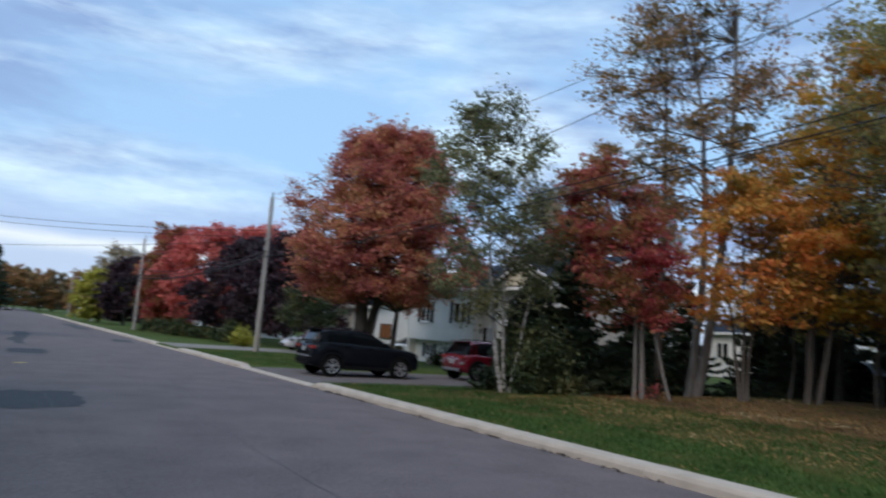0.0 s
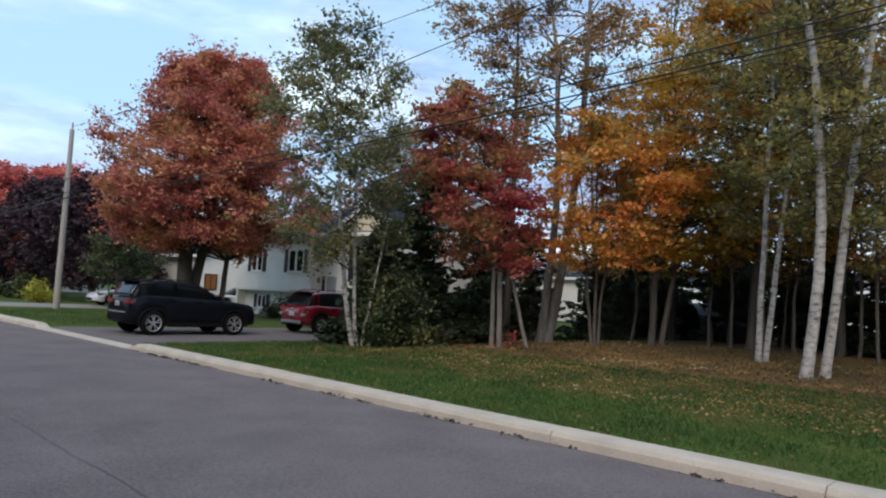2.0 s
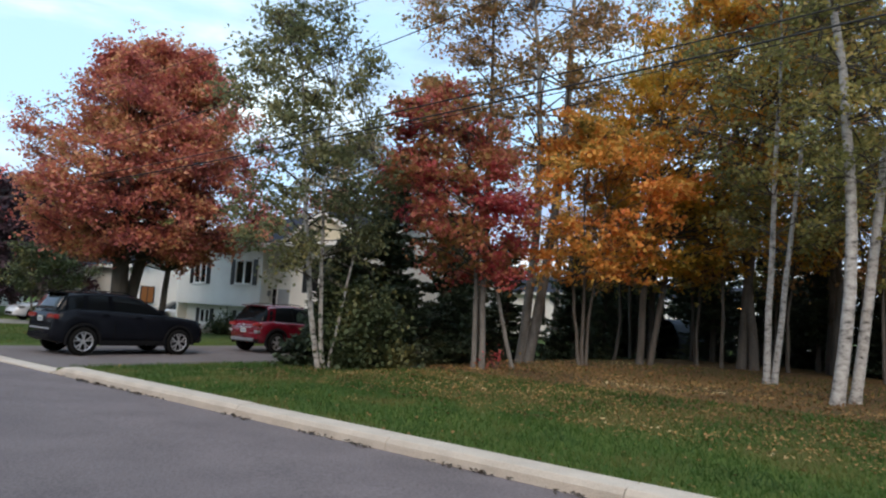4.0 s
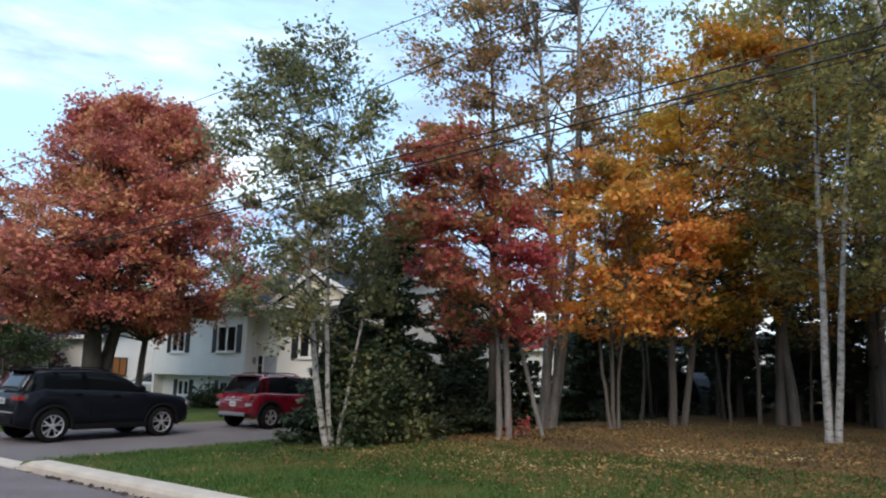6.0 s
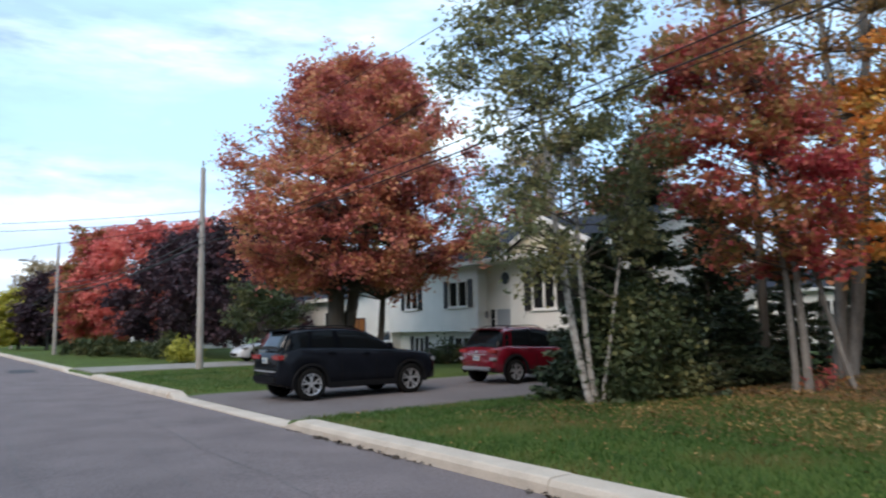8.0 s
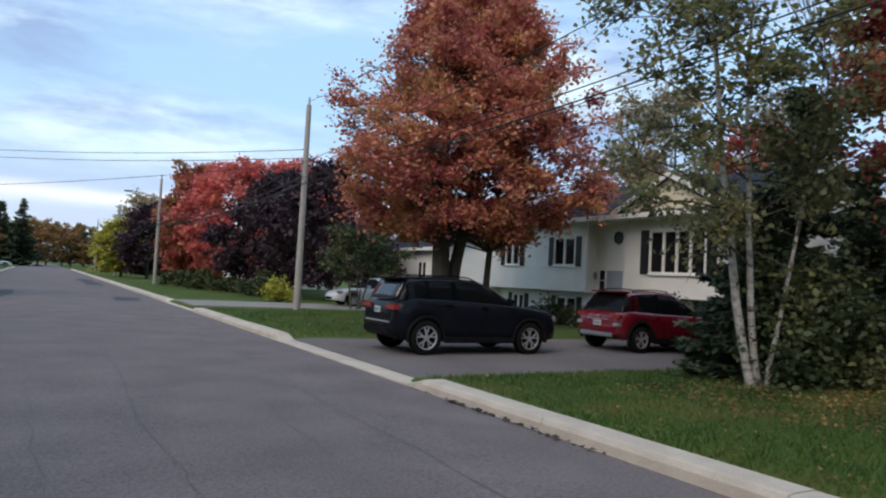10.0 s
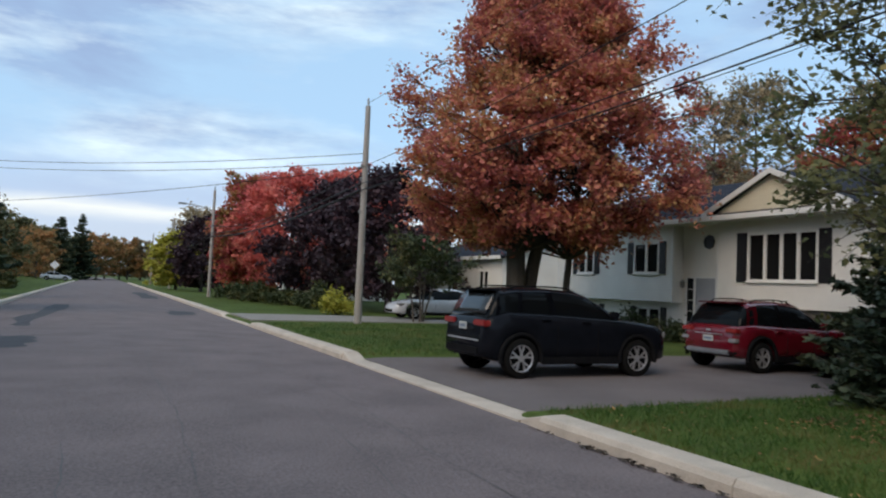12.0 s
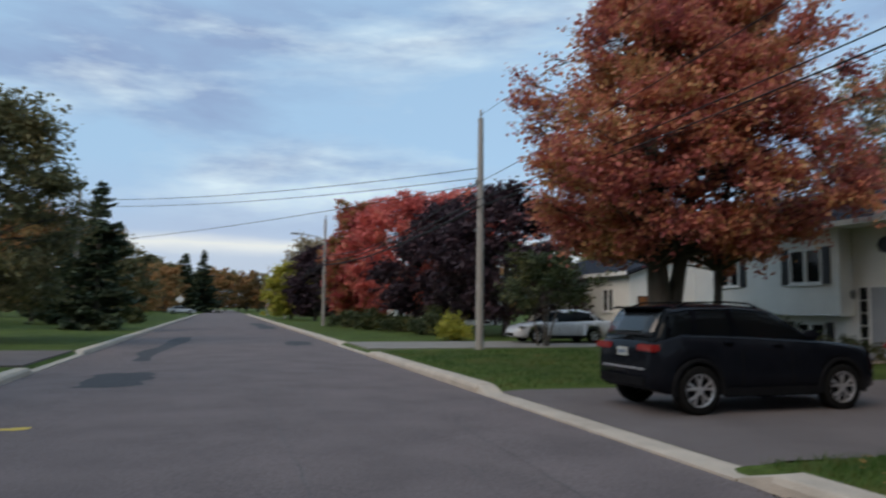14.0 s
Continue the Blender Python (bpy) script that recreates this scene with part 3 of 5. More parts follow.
def build_ground():
    xs = [v for v in grid_lines(-900, 900, -20, 30, 0.8, 1.35) if not (ROAD_W - 0.5 < v < 0.5)]
    xs = sorted(xs + [ROAD_W - 0.28, ROAD_W - 0.02, -4.0, 0.02, 0.28])
    ys = sorted(grid_lines(-300, 1500, -12, 50, 0.8, 1.3) + [DRIVE0, DRIVE1])
    verts, quads = [], []
    for y in ys:
        for x in xs:
            z = ground_z(x, y) + 0.02 * noise.noise((x * 0.3, y * 0.3, 0)) if not (ROAD_W - 0.1 < x < 0.1) else -0.08
            if 0.1 < x < 11.5 and DRIVE0 - 0.05 < y < DRIVE1 + 0.05:
                z = -0.02
            verts.append((x, y, z))
    n = len(xs)
    for j in range(len(ys) - 1):
        for i in range(n - 1):
            quads.append((j * n + i, j * n + i + 1, (j + 1) * n + i + 1, (j + 1) * n + i))
    tagged(soup("ground", verts, quads, M["lawn"], smooth=True), "mown green lawn with browned leaf litter under trees", "lawn", kind="structure")


build_ground()

rows_y = [-60, -20, 0, 8, 16, 24, 32, 40, 50, 60, 80, 110, 150, 200, 260, 330]
rv, rq = [], []
for y in rows_y:
    for k in range(9):
        f = k / 8
        rv.append((ROAD_W + f * (0.12 - ROAD_W), y, 0.05 * math.sin(math.pi * f) - 0.012))
for j in range(len(rows_y) - 1):
    for k in range(8):
        rq.append((j * 9 + k, j * 9 + k + 1, j * 9 + k + 10, j * 9 + k + 9))
road = tagged(soup("road", rv, rq, M["asphalt"], smooth=True), "worn grey asphalt street with faint cracks", "road", kind="structure")


def road_z(x):
    return 0.05 * math.sin(math.pi * (x - ROAD_W) / (0.12 - ROAD_W)) - 0.012


def road_patch(name, outline, material, label, lift=0.004):
    bm = bmesh.new()
    vs = [bm.verts.new((x, y, road_z(x) + lift)) for x, y in outline]
    bm.faces.new(vs)
    bmesh.ops.triangulate(bm, faces=bm.faces[:])
    bmesh.ops.recalc_face_normals(bm, faces=bm.faces[:])
    for f in bm.faces:
        if f.normal.z < 0:
            f.normal_flip()
    ob = part(name, bm, material)
    return tagged(ob, label, "road", kind="structure")


def rough_rect(x0, x1, y0, y1, seed, skew=0.0, jag=0.12):
    rng = random.Random(seed)
    pts, n = [], 9
    for k in range(n):
        pts.append((x0 + rng.uniform(-jag, jag), y0 + (y1 - y0) * k / n))
    for k in range(4):
        pts.append((x0 + (x1 - x0) * k / 4, y1 + rng.uniform(-jag, jag) * 2))
    for k in range(n):
        pts.append((x1 + rng.uniform(-jag, jag), y1 - (y1 - y0) * k / n))
    for k in range(4):
        pts.append((x1 - (x1 - x0) * k / 4, y0 + rng.uniform(-jag, jag) * 2))
    return [(x + skew * (y - y0), y) for x, y in pts]


road_patch("road_patch", rough_rect(-7.3, -6.05, 29.2, 32.2, 1), M["patch"], "dark rectangular asphalt repair patch on street")
road_patch("road_patch", rough_rect(-7.2, -6.5, 36.0, 52.0, 2, 0.03, 0.2), M["patch"], "long dark asphalt repair patch on street")
road_patch("road_patch", rough_rect(-7.7, -6.3, 14.0, 16.6, 3), M["patch"], "dark asphalt repair patch on street")
road_patch("road_patch", rough_rect(-1.9, -0.9, 44.0, 48.0, 4, 0, 0.2), M["patch"], "dark stain on street beside kerb")
road_patch("road_patch", rough_rect(-2.1, -0.8, 66.0, 84.0, 5, 0, 0.2), M["patch"], "dark stained asphalt on street")
road_patch("road_mark", rough_rect(-7.25, -6.9, 24.3, 24.5, 6, 0, 0.02), M["yellow"], "short yellow paint mark on street")


def crack(x, y0, y1, seed, wander=0.12, drift=0.0, w=0.006):
    rng = random.Random(seed)
    bm, left, right, y = bmesh.new(), [], [], y0
    while y < y1:
        x += rng.uniform(-wander, wander) * 0.35 + drift * 0.35
        k = w * rng.uniform(0.4, 1.5)
        left.append(bm.verts.new((x - k, y, road_z(x - k) + 0.004)))
        right.append(bm.verts.new((x + k, y, road_z(x + k) + 0.004)))
        y += 0.35
    for i in range(len(left) - 1):
        bm.faces.new((left[i], right[i], right[i + 1], left[i + 1]))
    tagged(part("road_crack", bm, M["crack"]), "thin dark crack in street asphalt", "road", kind="structure")


for x, y0, y1, seed, drift in ((-3.9, 12, 40, 1, 0.0), (-1.9, 13, 24, 2, 0.02), (-2.6, 16, 21, 3, 0.05), (-4.6, 4, 20, 4, -0.03), (-6.6, 2, 18, 5, -0.01), (-3.2, 24, 30, 6, 0.04)):
    crack(x, y0, y1, seed, drift=drift)


def kerb_run(y0, y1, x_edge, side, low=False, step=3.05, wide=0.30):
    """Concrete kerb stones, each a piece with rounded edge and open joint."""
    rng = random.Random(int(y0 * 10) + side)
    h = 0.035 if low else 0.145
    y = y0
    while y < y1 - 0.05:
        ln = min(step, y1 - y)
        jit = rng.uniform(-0.008, 0.008)
        a, b = x_edge - side * 0.02, x_edge + side * wide
        prof = [(a, -0.1), (a + side * 0.015, h * 0.55), (a + side * 0.05, h - 0.012), (a + side * 0.08, h), (b - side * 0.03, h + 0.004), (b, h - 0.02), (b, -0.1)]
        bm = prism([(px, pz + jit) for px, pz in prof], "y", y + 0.006, y + ln - 0.006)
        yield bm
        y += ln


def build_kerb(name, spans, x_edge, side, wide=0.30):
    top = tagged(new(name), "pale worn concrete street kerb with joints", "kerb", kind="structure")
    for y0, y1, low in spans:
        for bm in kerb_run(y0, y1, x_edge, side, low, wide=wide):
            part("kerb_stone", bm, M["kerb"], top)
    for y0, y1, rev in [(s[1], s[1] + 0.45, 0) for s in spans[:-1] if not s[2]] + [(s[0] - 0.45, s[0], 1) for s in spans[1:] if not s[2]]:
        bm = bmesh.new()
        for yy, h in ((y0, 0.145 if not rev else 0.035), (y1, 0.035 if not rev else 0.145)):
            for px, pz in ((-0.02, -0.1), (0.03, h - 0.012), (0.06, h), (wide - 0.01, h), (wide, -0.1)):
                bm.verts.new((x_edge + side * px, yy, pz))
        vs = bm.verts[:]
        for i in range(5):
            j = (i + 1) % 5
            bm.faces.new((vs[i], vs[j], vs[5 + j], vs[5 + i]))
        bm.faces.new(vs[:5])
        bm.faces.new(vs[5:])
        bmesh.ops.recalc_face_normals(bm, faces=bm.faces[:])
        part("kerb_ramp", bm, M["kerb"], top)


build_kerb("kerb_right", [(-14.0, DRIVE0 - 0.9, 0), (DRIVE0 - 0.45, DRIVE1 + 0.05, 1), (DRIVE1 + 0.5, 37.5, 0), (37.95, 44.0, 1), (44.45, 160, 0)], 0.06, 1, 0.38)
build_kerb("kerb_left", [(0, 32.5, 0), (32.95, 39.0, 1), (39.45, 160, 0)], ROAD_W, -1)

# the driveway with its two cars
dv, dq = [], []
dy = [DRIVE0 - 0.25, DRIVE0 + 0.2, 23.4, DRIVE1 - 0.2, DRIVE1 + 0.15]
dx = [0.41, 1.0, 3.0, 6.0, 9.0, 11.6]
for y in dy:
    for x in dx:
        edge = y in (dy[0], dy[-1])
        dv.append((x, y + (0.25 * math.sin(x) if edge else 0), 0.045 + 0.004 * x + (0.0 if edge else 0.012)))
for j in range(4):
    for i in range(5):
        dq.append((j * 6 + i, j * 6 + i + 1, (j + 1) * 6 + i + 1, (j + 1) * 6 + i))
dv = [(x, y, z - (0.016 if x < 0.5 else 0)) for x, y, z in dv]
tagged(soup("driveway", dv, dq, M["drive"], smooth=True), "grey asphalt driveway with two parked cars", "driveway", kind="structure")
d2 = boxed(0.42, 18.8, 39.3, 44.2, 0.0, 0.15)
tagged(part("neighbour_driveway", d2, M["path"]), "pale concrete driveway of neighbouring house", "driveway", kind="structure")
d3 = boxed(-20, ROAD_W - 0.28, 33.0, 39.0, 0.0, 0.17)
tagged(part("opposite_driveway", d3, M["drive"]), "dark asphalt driveway across the street", "driveway", kind="structure")

# ---- cars ----


def along(table, x):
    xs, vs = zip(*table)
    return float(np.interp(x, xs, vs))


def lower_body(spec):
    """The body below the windows, with wheel arches, as one loft."""
    ln = spec["length"]
    xs = sorted(set(list(np.linspace(0, ln, 34)) + [0.02, 0.05, ln - 0.02, ln - 0.06] + [a + d for a in spec["axles"] for d in (-0.42, -0.39, -0.3, -0.15, 0, 0.15, 0.3, 0.39, 0.42)]))
    bm, rings = bmesh.new(), []
    for x in xs:
        w, zt, zb = along(spec["width"], x), along(spec["belt"], x), along(spec["floor"], x)
        for a in spec["axles"]:
            d = abs(x - a)
            if d < 0.41:
                zb = max(zb, spec["wheel"] + math.sqrt(max(0, 0.41 ** 2 - d * d)))
        zb = min(zb, zt - 0.06)
        h = zt - zb
        half = [(0.80 * w, zb), (0.97 * w, zb + 0.03), (w, zb + 0.38 * h), (0.995 * w, zb + 0.68 * h), (0.96 * w, zt - 0.035), (0.90 * w, zt), (0.45 * w, zt + 0.018)]
        ring = [(0.0, zb)] + half + [(0.0, zt + 0.024)] + [(-y, z) for y, z in half[::-1]]
        rings.append([bm.verts.new((x, y, z)) for y, z in ring])
    n = len(rings[0])
    for one, two in zip(rings, rings[1:]):
        for k in range(n):
            bm.faces.new((one[k], one[(k + 1) % n], two[(k + 1) % n], two[k]))
    bm.faces.new(rings[0])
    bm.faces.new(rings[-1])
    bmesh.ops.recalc_face_normals(bm, faces=bm.faces[:])
    return bm


def cabin_section(spec, x, out=0.0):
    base, zt = along(spec["belt"], x), along(spec["roof"], x)
    wb = along(spec["width"], x) * 0.885

    def w(z):
        return wb - (z - base) * spec["tumble"] + out

    ze = max(base + 0.01, zt - 0.07)
    return [(w(base) , base - 0.01), (w((base + ze) / 2) + 0.012, (base + ze) / 2), (w(ze), ze + out), (w(ze) - 0.09, zt - 0.012 + out), (0.0, zt + 0.012 + out)]


def cabin(spec, x0, x1, first=0, out=0.0, steps=22):
    bm, rings = bmesh.new(), []
    for x in np.linspace(x0, x1, steps):
        half = cabin_section(spec, x, out)[first:]
        ring = half + [(-y, z) for y, z in half[:-1][::-1]]
        rings.append([bm.verts.new((x, y, z)) for y, z in ring])
    for one, two in zip(rings, rings[1:]):
        for k in range(len(one) - 1):
            bm.faces.new((one[k], one[k + 1], two[k + 1], two[k]))
    for ring in (rings[0], rings[-1]):
        bm.faces.new(ring)
    bmesh.ops.recalc_face_normals(bm, faces=bm.faces[:])
    return bm


def pillar(spec, xb, xt, width, side, out=0.008):
    """A strip of body colour up the side of the cabin."""
    bm, pts = bmesh.new(), []
    for k in range(4):
        f = k / 3
        row = []
        for d in (-width / 2, width / 2):
            x = xb + (xt - xb) * f + d
            s = cabin_section(spec, max(spec["cabin"][0] + 0.02, min(spec["cabin"][1] - 0.02, x)), out)
            y, z = s[0] if k == 0 else s[1] if k == 1 else s[2] if k == 2 else s[3]
            row.append(bm.verts.new((x, side * y, z)))
        pts.append(row)
    for one, two in zip(pts, pts[1:]):
        bm.faces.new((one[0], one[1], two[1], two[0]))
    ext = bmesh.ops.solidify(bm, geom=bm.faces[:], thickness=0.006)
    return bm


def wheel_parts(car, spec, x, y, side, rim_kind):
    r = spec["tyre"]
    tyre = part("wheel", lathe([(r - 0.12, -0.10), (r - 0.03, -0.105), (r - 0.006, -0.085), (r, -0.05), (r, 0.05), (r - 0.006, 0.085), (r - 0.03, 0.105), (r - 0.12, 0.10), (r - 0.125, 0.0), (r - 0.12, -0.10)], 36), M["rubber"], car, "black rubber tyre", True)
    tyre.location = (x, y, spec["wheel"])
    bm = lathe([(r - 0.115, side * 0.095), (r - 0.135, side * 0.085), (r - 0.15, side * 0.03), (0.10, side * 0.0), (0.02, side * 0.0)], 30)
    rim = part("rim", bm, M["cladding"] if rim_kind == "dark" else M["rubber"], tyre, "", True)
    bm = bmesh.new()
    n = 5
    for k in range(n):
        for off in (-0.17, 0.17):
            a = 2 * math.pi * k / n + off
            m = Matrix.Rotation(a, 4, "Y") @ Matrix.LocRotScale((0, side * 0.072, (r - 0.10) / 2 + 0.01), Euler((side * 0.08, off * 1.2, 0)), (0.033, 0.028, r - 0.15))
            bmesh.ops.create_cube(bm, size=1.0, matrix=m)
    bmesh.ops.create_cone(bm, cap_ends=True, segments=20, radius1=0.055, radius2=0.05, depth=0.04, matrix=Matrix.Translation((0, side * 0.075, 0)) @ Matrix.Rotation(math.pi / 2, 4, "X"))
    ring = lathe([(r - 0.118, side * 0.098), (r - 0.14, side * 0.09), (r - 0.145, side * 0.07), (r - 0.118, side * 0.075)], 36)
    tmp = bpy.data.meshes.new("ring")
    ring.to_mesh(tmp)
    ring.free()
    bm.from_mesh(tmp)
    bpy.data.meshes.remove(tmp)
    bmesh.ops.recalc_face_normals(bm, faces=bm.faces[:])
    part("spokes", bm, M["alloy"], tyre, "silver alloy spokes")


def arch_trim(spec, x, side, w):
    """Dark lip round a wheel arch."""
    bm, rows = bmesh.new(), []
    for k in range(17):
        a = math.pi * (k / 16) * 1.12 - 0.06 * math.pi
        row = []
        for r, y in ((0.395, w - 0.05), (0.40, w + 0.012), (0.46, w + 0.014), (0.475, w - 0.03)):
            row.append(bm.verts.new((x + r * math.cos(a), side * y, spec["wheel"] + r * math.sin(a))))
        rows.append(row)
    for one, two in zip(rows, rows[1:]):
        for k in range(3):
            bm.faces.new((one[k], one[k + 1], two[k + 1], two[k]))
    bmesh.ops.recalc_face_normals(bm, faces=bm.faces[:])
    return bm


def car(name, at, turn, spec, paint, label):
    c = thing(name, at, label, "car", turn=turn)
    ln = spec["length"]
    part("body", lower_body(spec), paint, c, "", True)
    x0, x1 = spec["cabin"]
    part("cabin_glass", cabin(spec, x0, x1, 0, 0.0, 26), M["car_glass"], c, "dark tinted windows", True)
    r0, r1 = spec["roof_span"]
    part("roof", cabin(spec, r0, r1, 2, 0.010), paint, c, "", True)
    for side in (-1, 1):
        for xb, xt, w in spec["pillars"]:
            part("pillar", pillar(spec, xb, xt, w, side), M["cladding"] if w < 0.1 else paint, c)
        for a in spec["axles"]:
            wid = along(spec["width"], a)
            wheel_parts(c, spec, a, side * (wid - 0.10), side, spec.get("rim", "dark"))
            if spec.get("clad", True):
                part("wheel_arch", arch_trim(spec, a, side, wid), M["cladding"], c, "black plastic wheel arch trim", True)
        a, b = spec["axles"]
        w = along(spec["width"], (a + b) / 2)
        part("sill", boxed(a + 0.42, b - 0.42, side * (w - 0.06), side * (w + 0.012), spec["floor"][1][1] - 0.01, spec["floor"][1][1] + 0.13, 0.02), M["cladding"], c, "black plastic sill")
        mx = spec["mirror"]
        mz = along(spec["belt"], mx) + 0.09
        mw = along(spec["width"], mx)
        part("mirror", boxed(mx - 0.06, mx + 0.08, side * (mw - 0.03), side * (mw + 0.17), mz - 0.07, mz + 0.07, 0.035), paint, c)
        for hx in spec["handles"]:
            hz = along(spec["belt"], hx) - 0.10
            part("door_handle", boxed(hx - 0.09, hx + 0.09, side * (along(spec["width"], hx) - 0.03), side * (along(spec["width"], hx) + 0.012), hz - 0.015, hz + 0.015, 0.008), paint, c)
        for sx in spec["seams"]:
            zt = along(spec["belt"], sx)
            bm = bmesh.new()
            w = along(spec["width"], sx)
            box(bm, sx - 0.004, sx + 0.004, side * (w - 0.02), side * (w + 0.0045), 0.42, zt - 0.20)
            part("door_seam", bm, M["rubber"], c, "dark door gap")
        for lx0, lx1, y0, y1, z0, z1, kind in spec["lamps"]:
            part("tail_lamp" if lx0 < ln / 2 else "headlamp", boxed(lx0, lx1, side * y0, side * y1, z0, z1, 0.02), M[kind], c, "red tail lamp" if kind == "red_lens" else "clear headlamp")
    for nm, (bx0, bx1, by, z0, z1, bev), mk, lb in spec["bars"]:
        part(nm, boxed(bx0, bx1, -by, by, z0, z1, bev), M[mk], c, lb)
    pz = spec["plate_z"]
    if pz:
        pl = part("number_plate", boxed(spec["plate_x"] - 0.012, spec["plate_x"] + 0.01, -0.14, 0.14, pz - 0.065, pz + 0.065, 0.004), M["plate"], c, "white plate with plain bars")
        part("plate_bar", boxed(spec["plate_x"] - 0.0155, spec["plate_x"] - 0.011, -0.11, 0.11, pz - 0.03, pz + 0.025), M["plate_bar"], pl)
    if spec.get("rear_window"):
        xa, xb = spec["rear_window"]
        bm, rows = bmesh.new(), []
        for k in range(6):
            x = xa + (xb - xa) * k / 5
            z, w = along(spec["roof"], x) + 0.018, along(spec["width"], x) * 0.80 - 0.10 * k / 5
            rows.append([bm.verts.new((x - 0.014, w * f, z - 0.02 * f * f)) for f in (-1, -0.5, 0, 0.5, 1)])
        for one, two in zip(rows, rows[1:]):
            for k in range(4):
                bm.faces.new((one[k], one[k + 1], two[k + 1], two[k]))
        bmesh.ops.recalc_face_normals(bm, faces=bm.faces[:])
        bmesh.ops.solidify(bm, geom=bm.faces[:], thickness=0.006)
        part("rear_window", bm, M["rear_glass"], c, "glossy rear window mirroring the sky", True)
    if spec.get("rails"):
        for side in (-1, 1):
            t = Tubes()
            xs = np.linspace(r0 + 0.15, r1 - 0.1, 8)
            pts = []
            for k, x in enumerate(xs):
                s = cabin_section(spec, x)[3]
                pts.append((x, side * (s[0] - 0.01), s[1] + (0.055 if 0 < k < 7 else 0.005)))
            t.add(pts, [0.016] * 8, 6)
            t.made("roof_rail", M["cladding"], c)
    return c


SUV = dict(length=4.26, axles=(0.74, 3.38), wheel=0.365, tyre=0.365, tumble=0.30, cabin=(0.10, 3.08), roof_span=(0.36, 2.2), mirror=2.72, handles=(1.25, 2.15), seams=(1.50, 2.42),
           belt=[(0, 0.72), (0.03, 1.00), (0.10, 1.07), (0.5, 1.18), (1.6, 1.15), (2.8, 1.09), (3.1, 1.075), (3.5, 1.045), (3.95, 0.985), (4.14, 0.90), (4.22, 0.78), (4.26, 0.62)],
           width=[(0, 0.70), (0.05, 0.78), (0.18, 0.86), (0.5, 0.905), (1.5, 0.91), (3.4, 0.91), (3.9, 0.885), (4.1, 0.82), (4.22, 0.71), (4.26, 0.62)],
           floor=[(0, 0.38), (0.4, 0.27), (3.7, 0.27), (4.26, 0.36)],
           roof=[(0.08, 1.08), (0.18, 1.29), (0.28, 1.46), (0.34, 1.55), (0.7, 1.61), (1.5, 1.63), (2.0, 1.60), (2.3, 1.52), (2.75, 1.29), (3.10, 1.075)],
           pillars=[(0.50, 0.60, 0.52), (1.46, 1.36, 0.12), (2.98, 2.22, 0.12)],
           lamps=[(-0.006, 0.14, 0.38, 0.815, 0.92, 1.03, "red_lens"), (3.95, 4.18, 0.48, 0.80, 0.76, 0.88, "clear_lens")],
           bars=[("bumper", (-0.04, 0.22, 0.68, 0.36, 0.60, 0.06), "cladding", "black plastic rear bumper"), ("bumper_trim", (-0.012, 0.02, 0.60, 0.645, 0.675, 0.008), "silver_trim", "silver strip"), ("front_bumper", (4.02, 4.28, 0.66, 0.33, 0.55, 0.06), "cladding", "black plastic front bumper"),
                 ("spoiler", (0.18, 0.50, 0.58, 1.555, 1.592, 0.014), "black_paint", ""), ("rear_wiper", (0.09, 0.115, 0.16, 1.09, 1.11, 0.005), "cladding", "")],
           plate_z=0.90, plate_x=-0.005, rails=True, rear_window=(0.11, 0.31))

RED = dict(length=4.08, axles=(0.68, 3.28), wheel=0.335, tyre=0.335, tumble=0.32, cabin=(0.12, 2.95), roof_span=(0.42, 2.05), mirror=2.55, handles=(1.2, 2.05), seams=(1.42, 2.3),
           belt=[(0, 0.66), (0.03, 0.92), (0.14, 1.00), (0.5, 1.03), (1.6, 0.98), (2.8, 0.95), (3.0, 0.97), (3.4, 0.93), (3.8, 0.86), (4.0, 0.74), (4.08, 0.56)],
           width=[(0, 0.66), (0.05, 0.74), (0.2, 0.84), (0.5, 0.89), (1.5, 0.90), (3.3, 0.89), (3.75, 0.85), (4.0, 0.72), (4.08, 0.56)],
           floor=[(0, 0.36), (0.5, 0.24), (3.6, 0.24), (4.08, 0.34)],
           roof=[(0.10, 1.01), (0.22, 1.22), (0.38, 1.42), (0.46, 1.48), (0.8, 1.53), (1.4, 1.55), (1.9, 1.51), (2.1, 1.46), (2.55, 1.22), (2.97, 0.96)],
           pillars=[(0.45, 0.60, 0.30), (1.38, 1.30, 0.09), (2.85, 2.08, 0.085)],
           lamps=[(-0.015, 0.13, 0.46, 0.79, 0.84, 0.94, "red_lens"), (-0.03, 0.10, 0.57, 0.78, 0.64, 0.73, "clear_lens"), (3.78, 4.0, 0.50, 0.80, 0.62, 0.78, "clear_lens")],
           bars=[("bumper", (-0.045, 0.22, 0.74, 0.34, 0.50, 0.06), "cladding", "black plastic rear bumper"), ("skid_plate", (-0.06, 0.05, 0.62, 0.37, 0.47, 0.03), "iron", "silver rear skid plate"), ("front_bumper", (3.88, 4.10, 0.64, 0.30, 0.50, 0.06), "cladding", ""),
                 ("spoiler", (0.24, 0.56, 0.56, 1.485, 1.515, 0.012), "red_paint", ""), ("badge", (-0.008, 0.012, 0.07, 0.86, 0.90, 0.008), "silver_trim", "small silver badge shape"), ("tailgate_trim", (-0.008, 0.012, 0.40, 0.79, 0.81, 0.006), "silver_trim", "")],
           plate_z=0.70, plate_x=-0.005, rails=True)

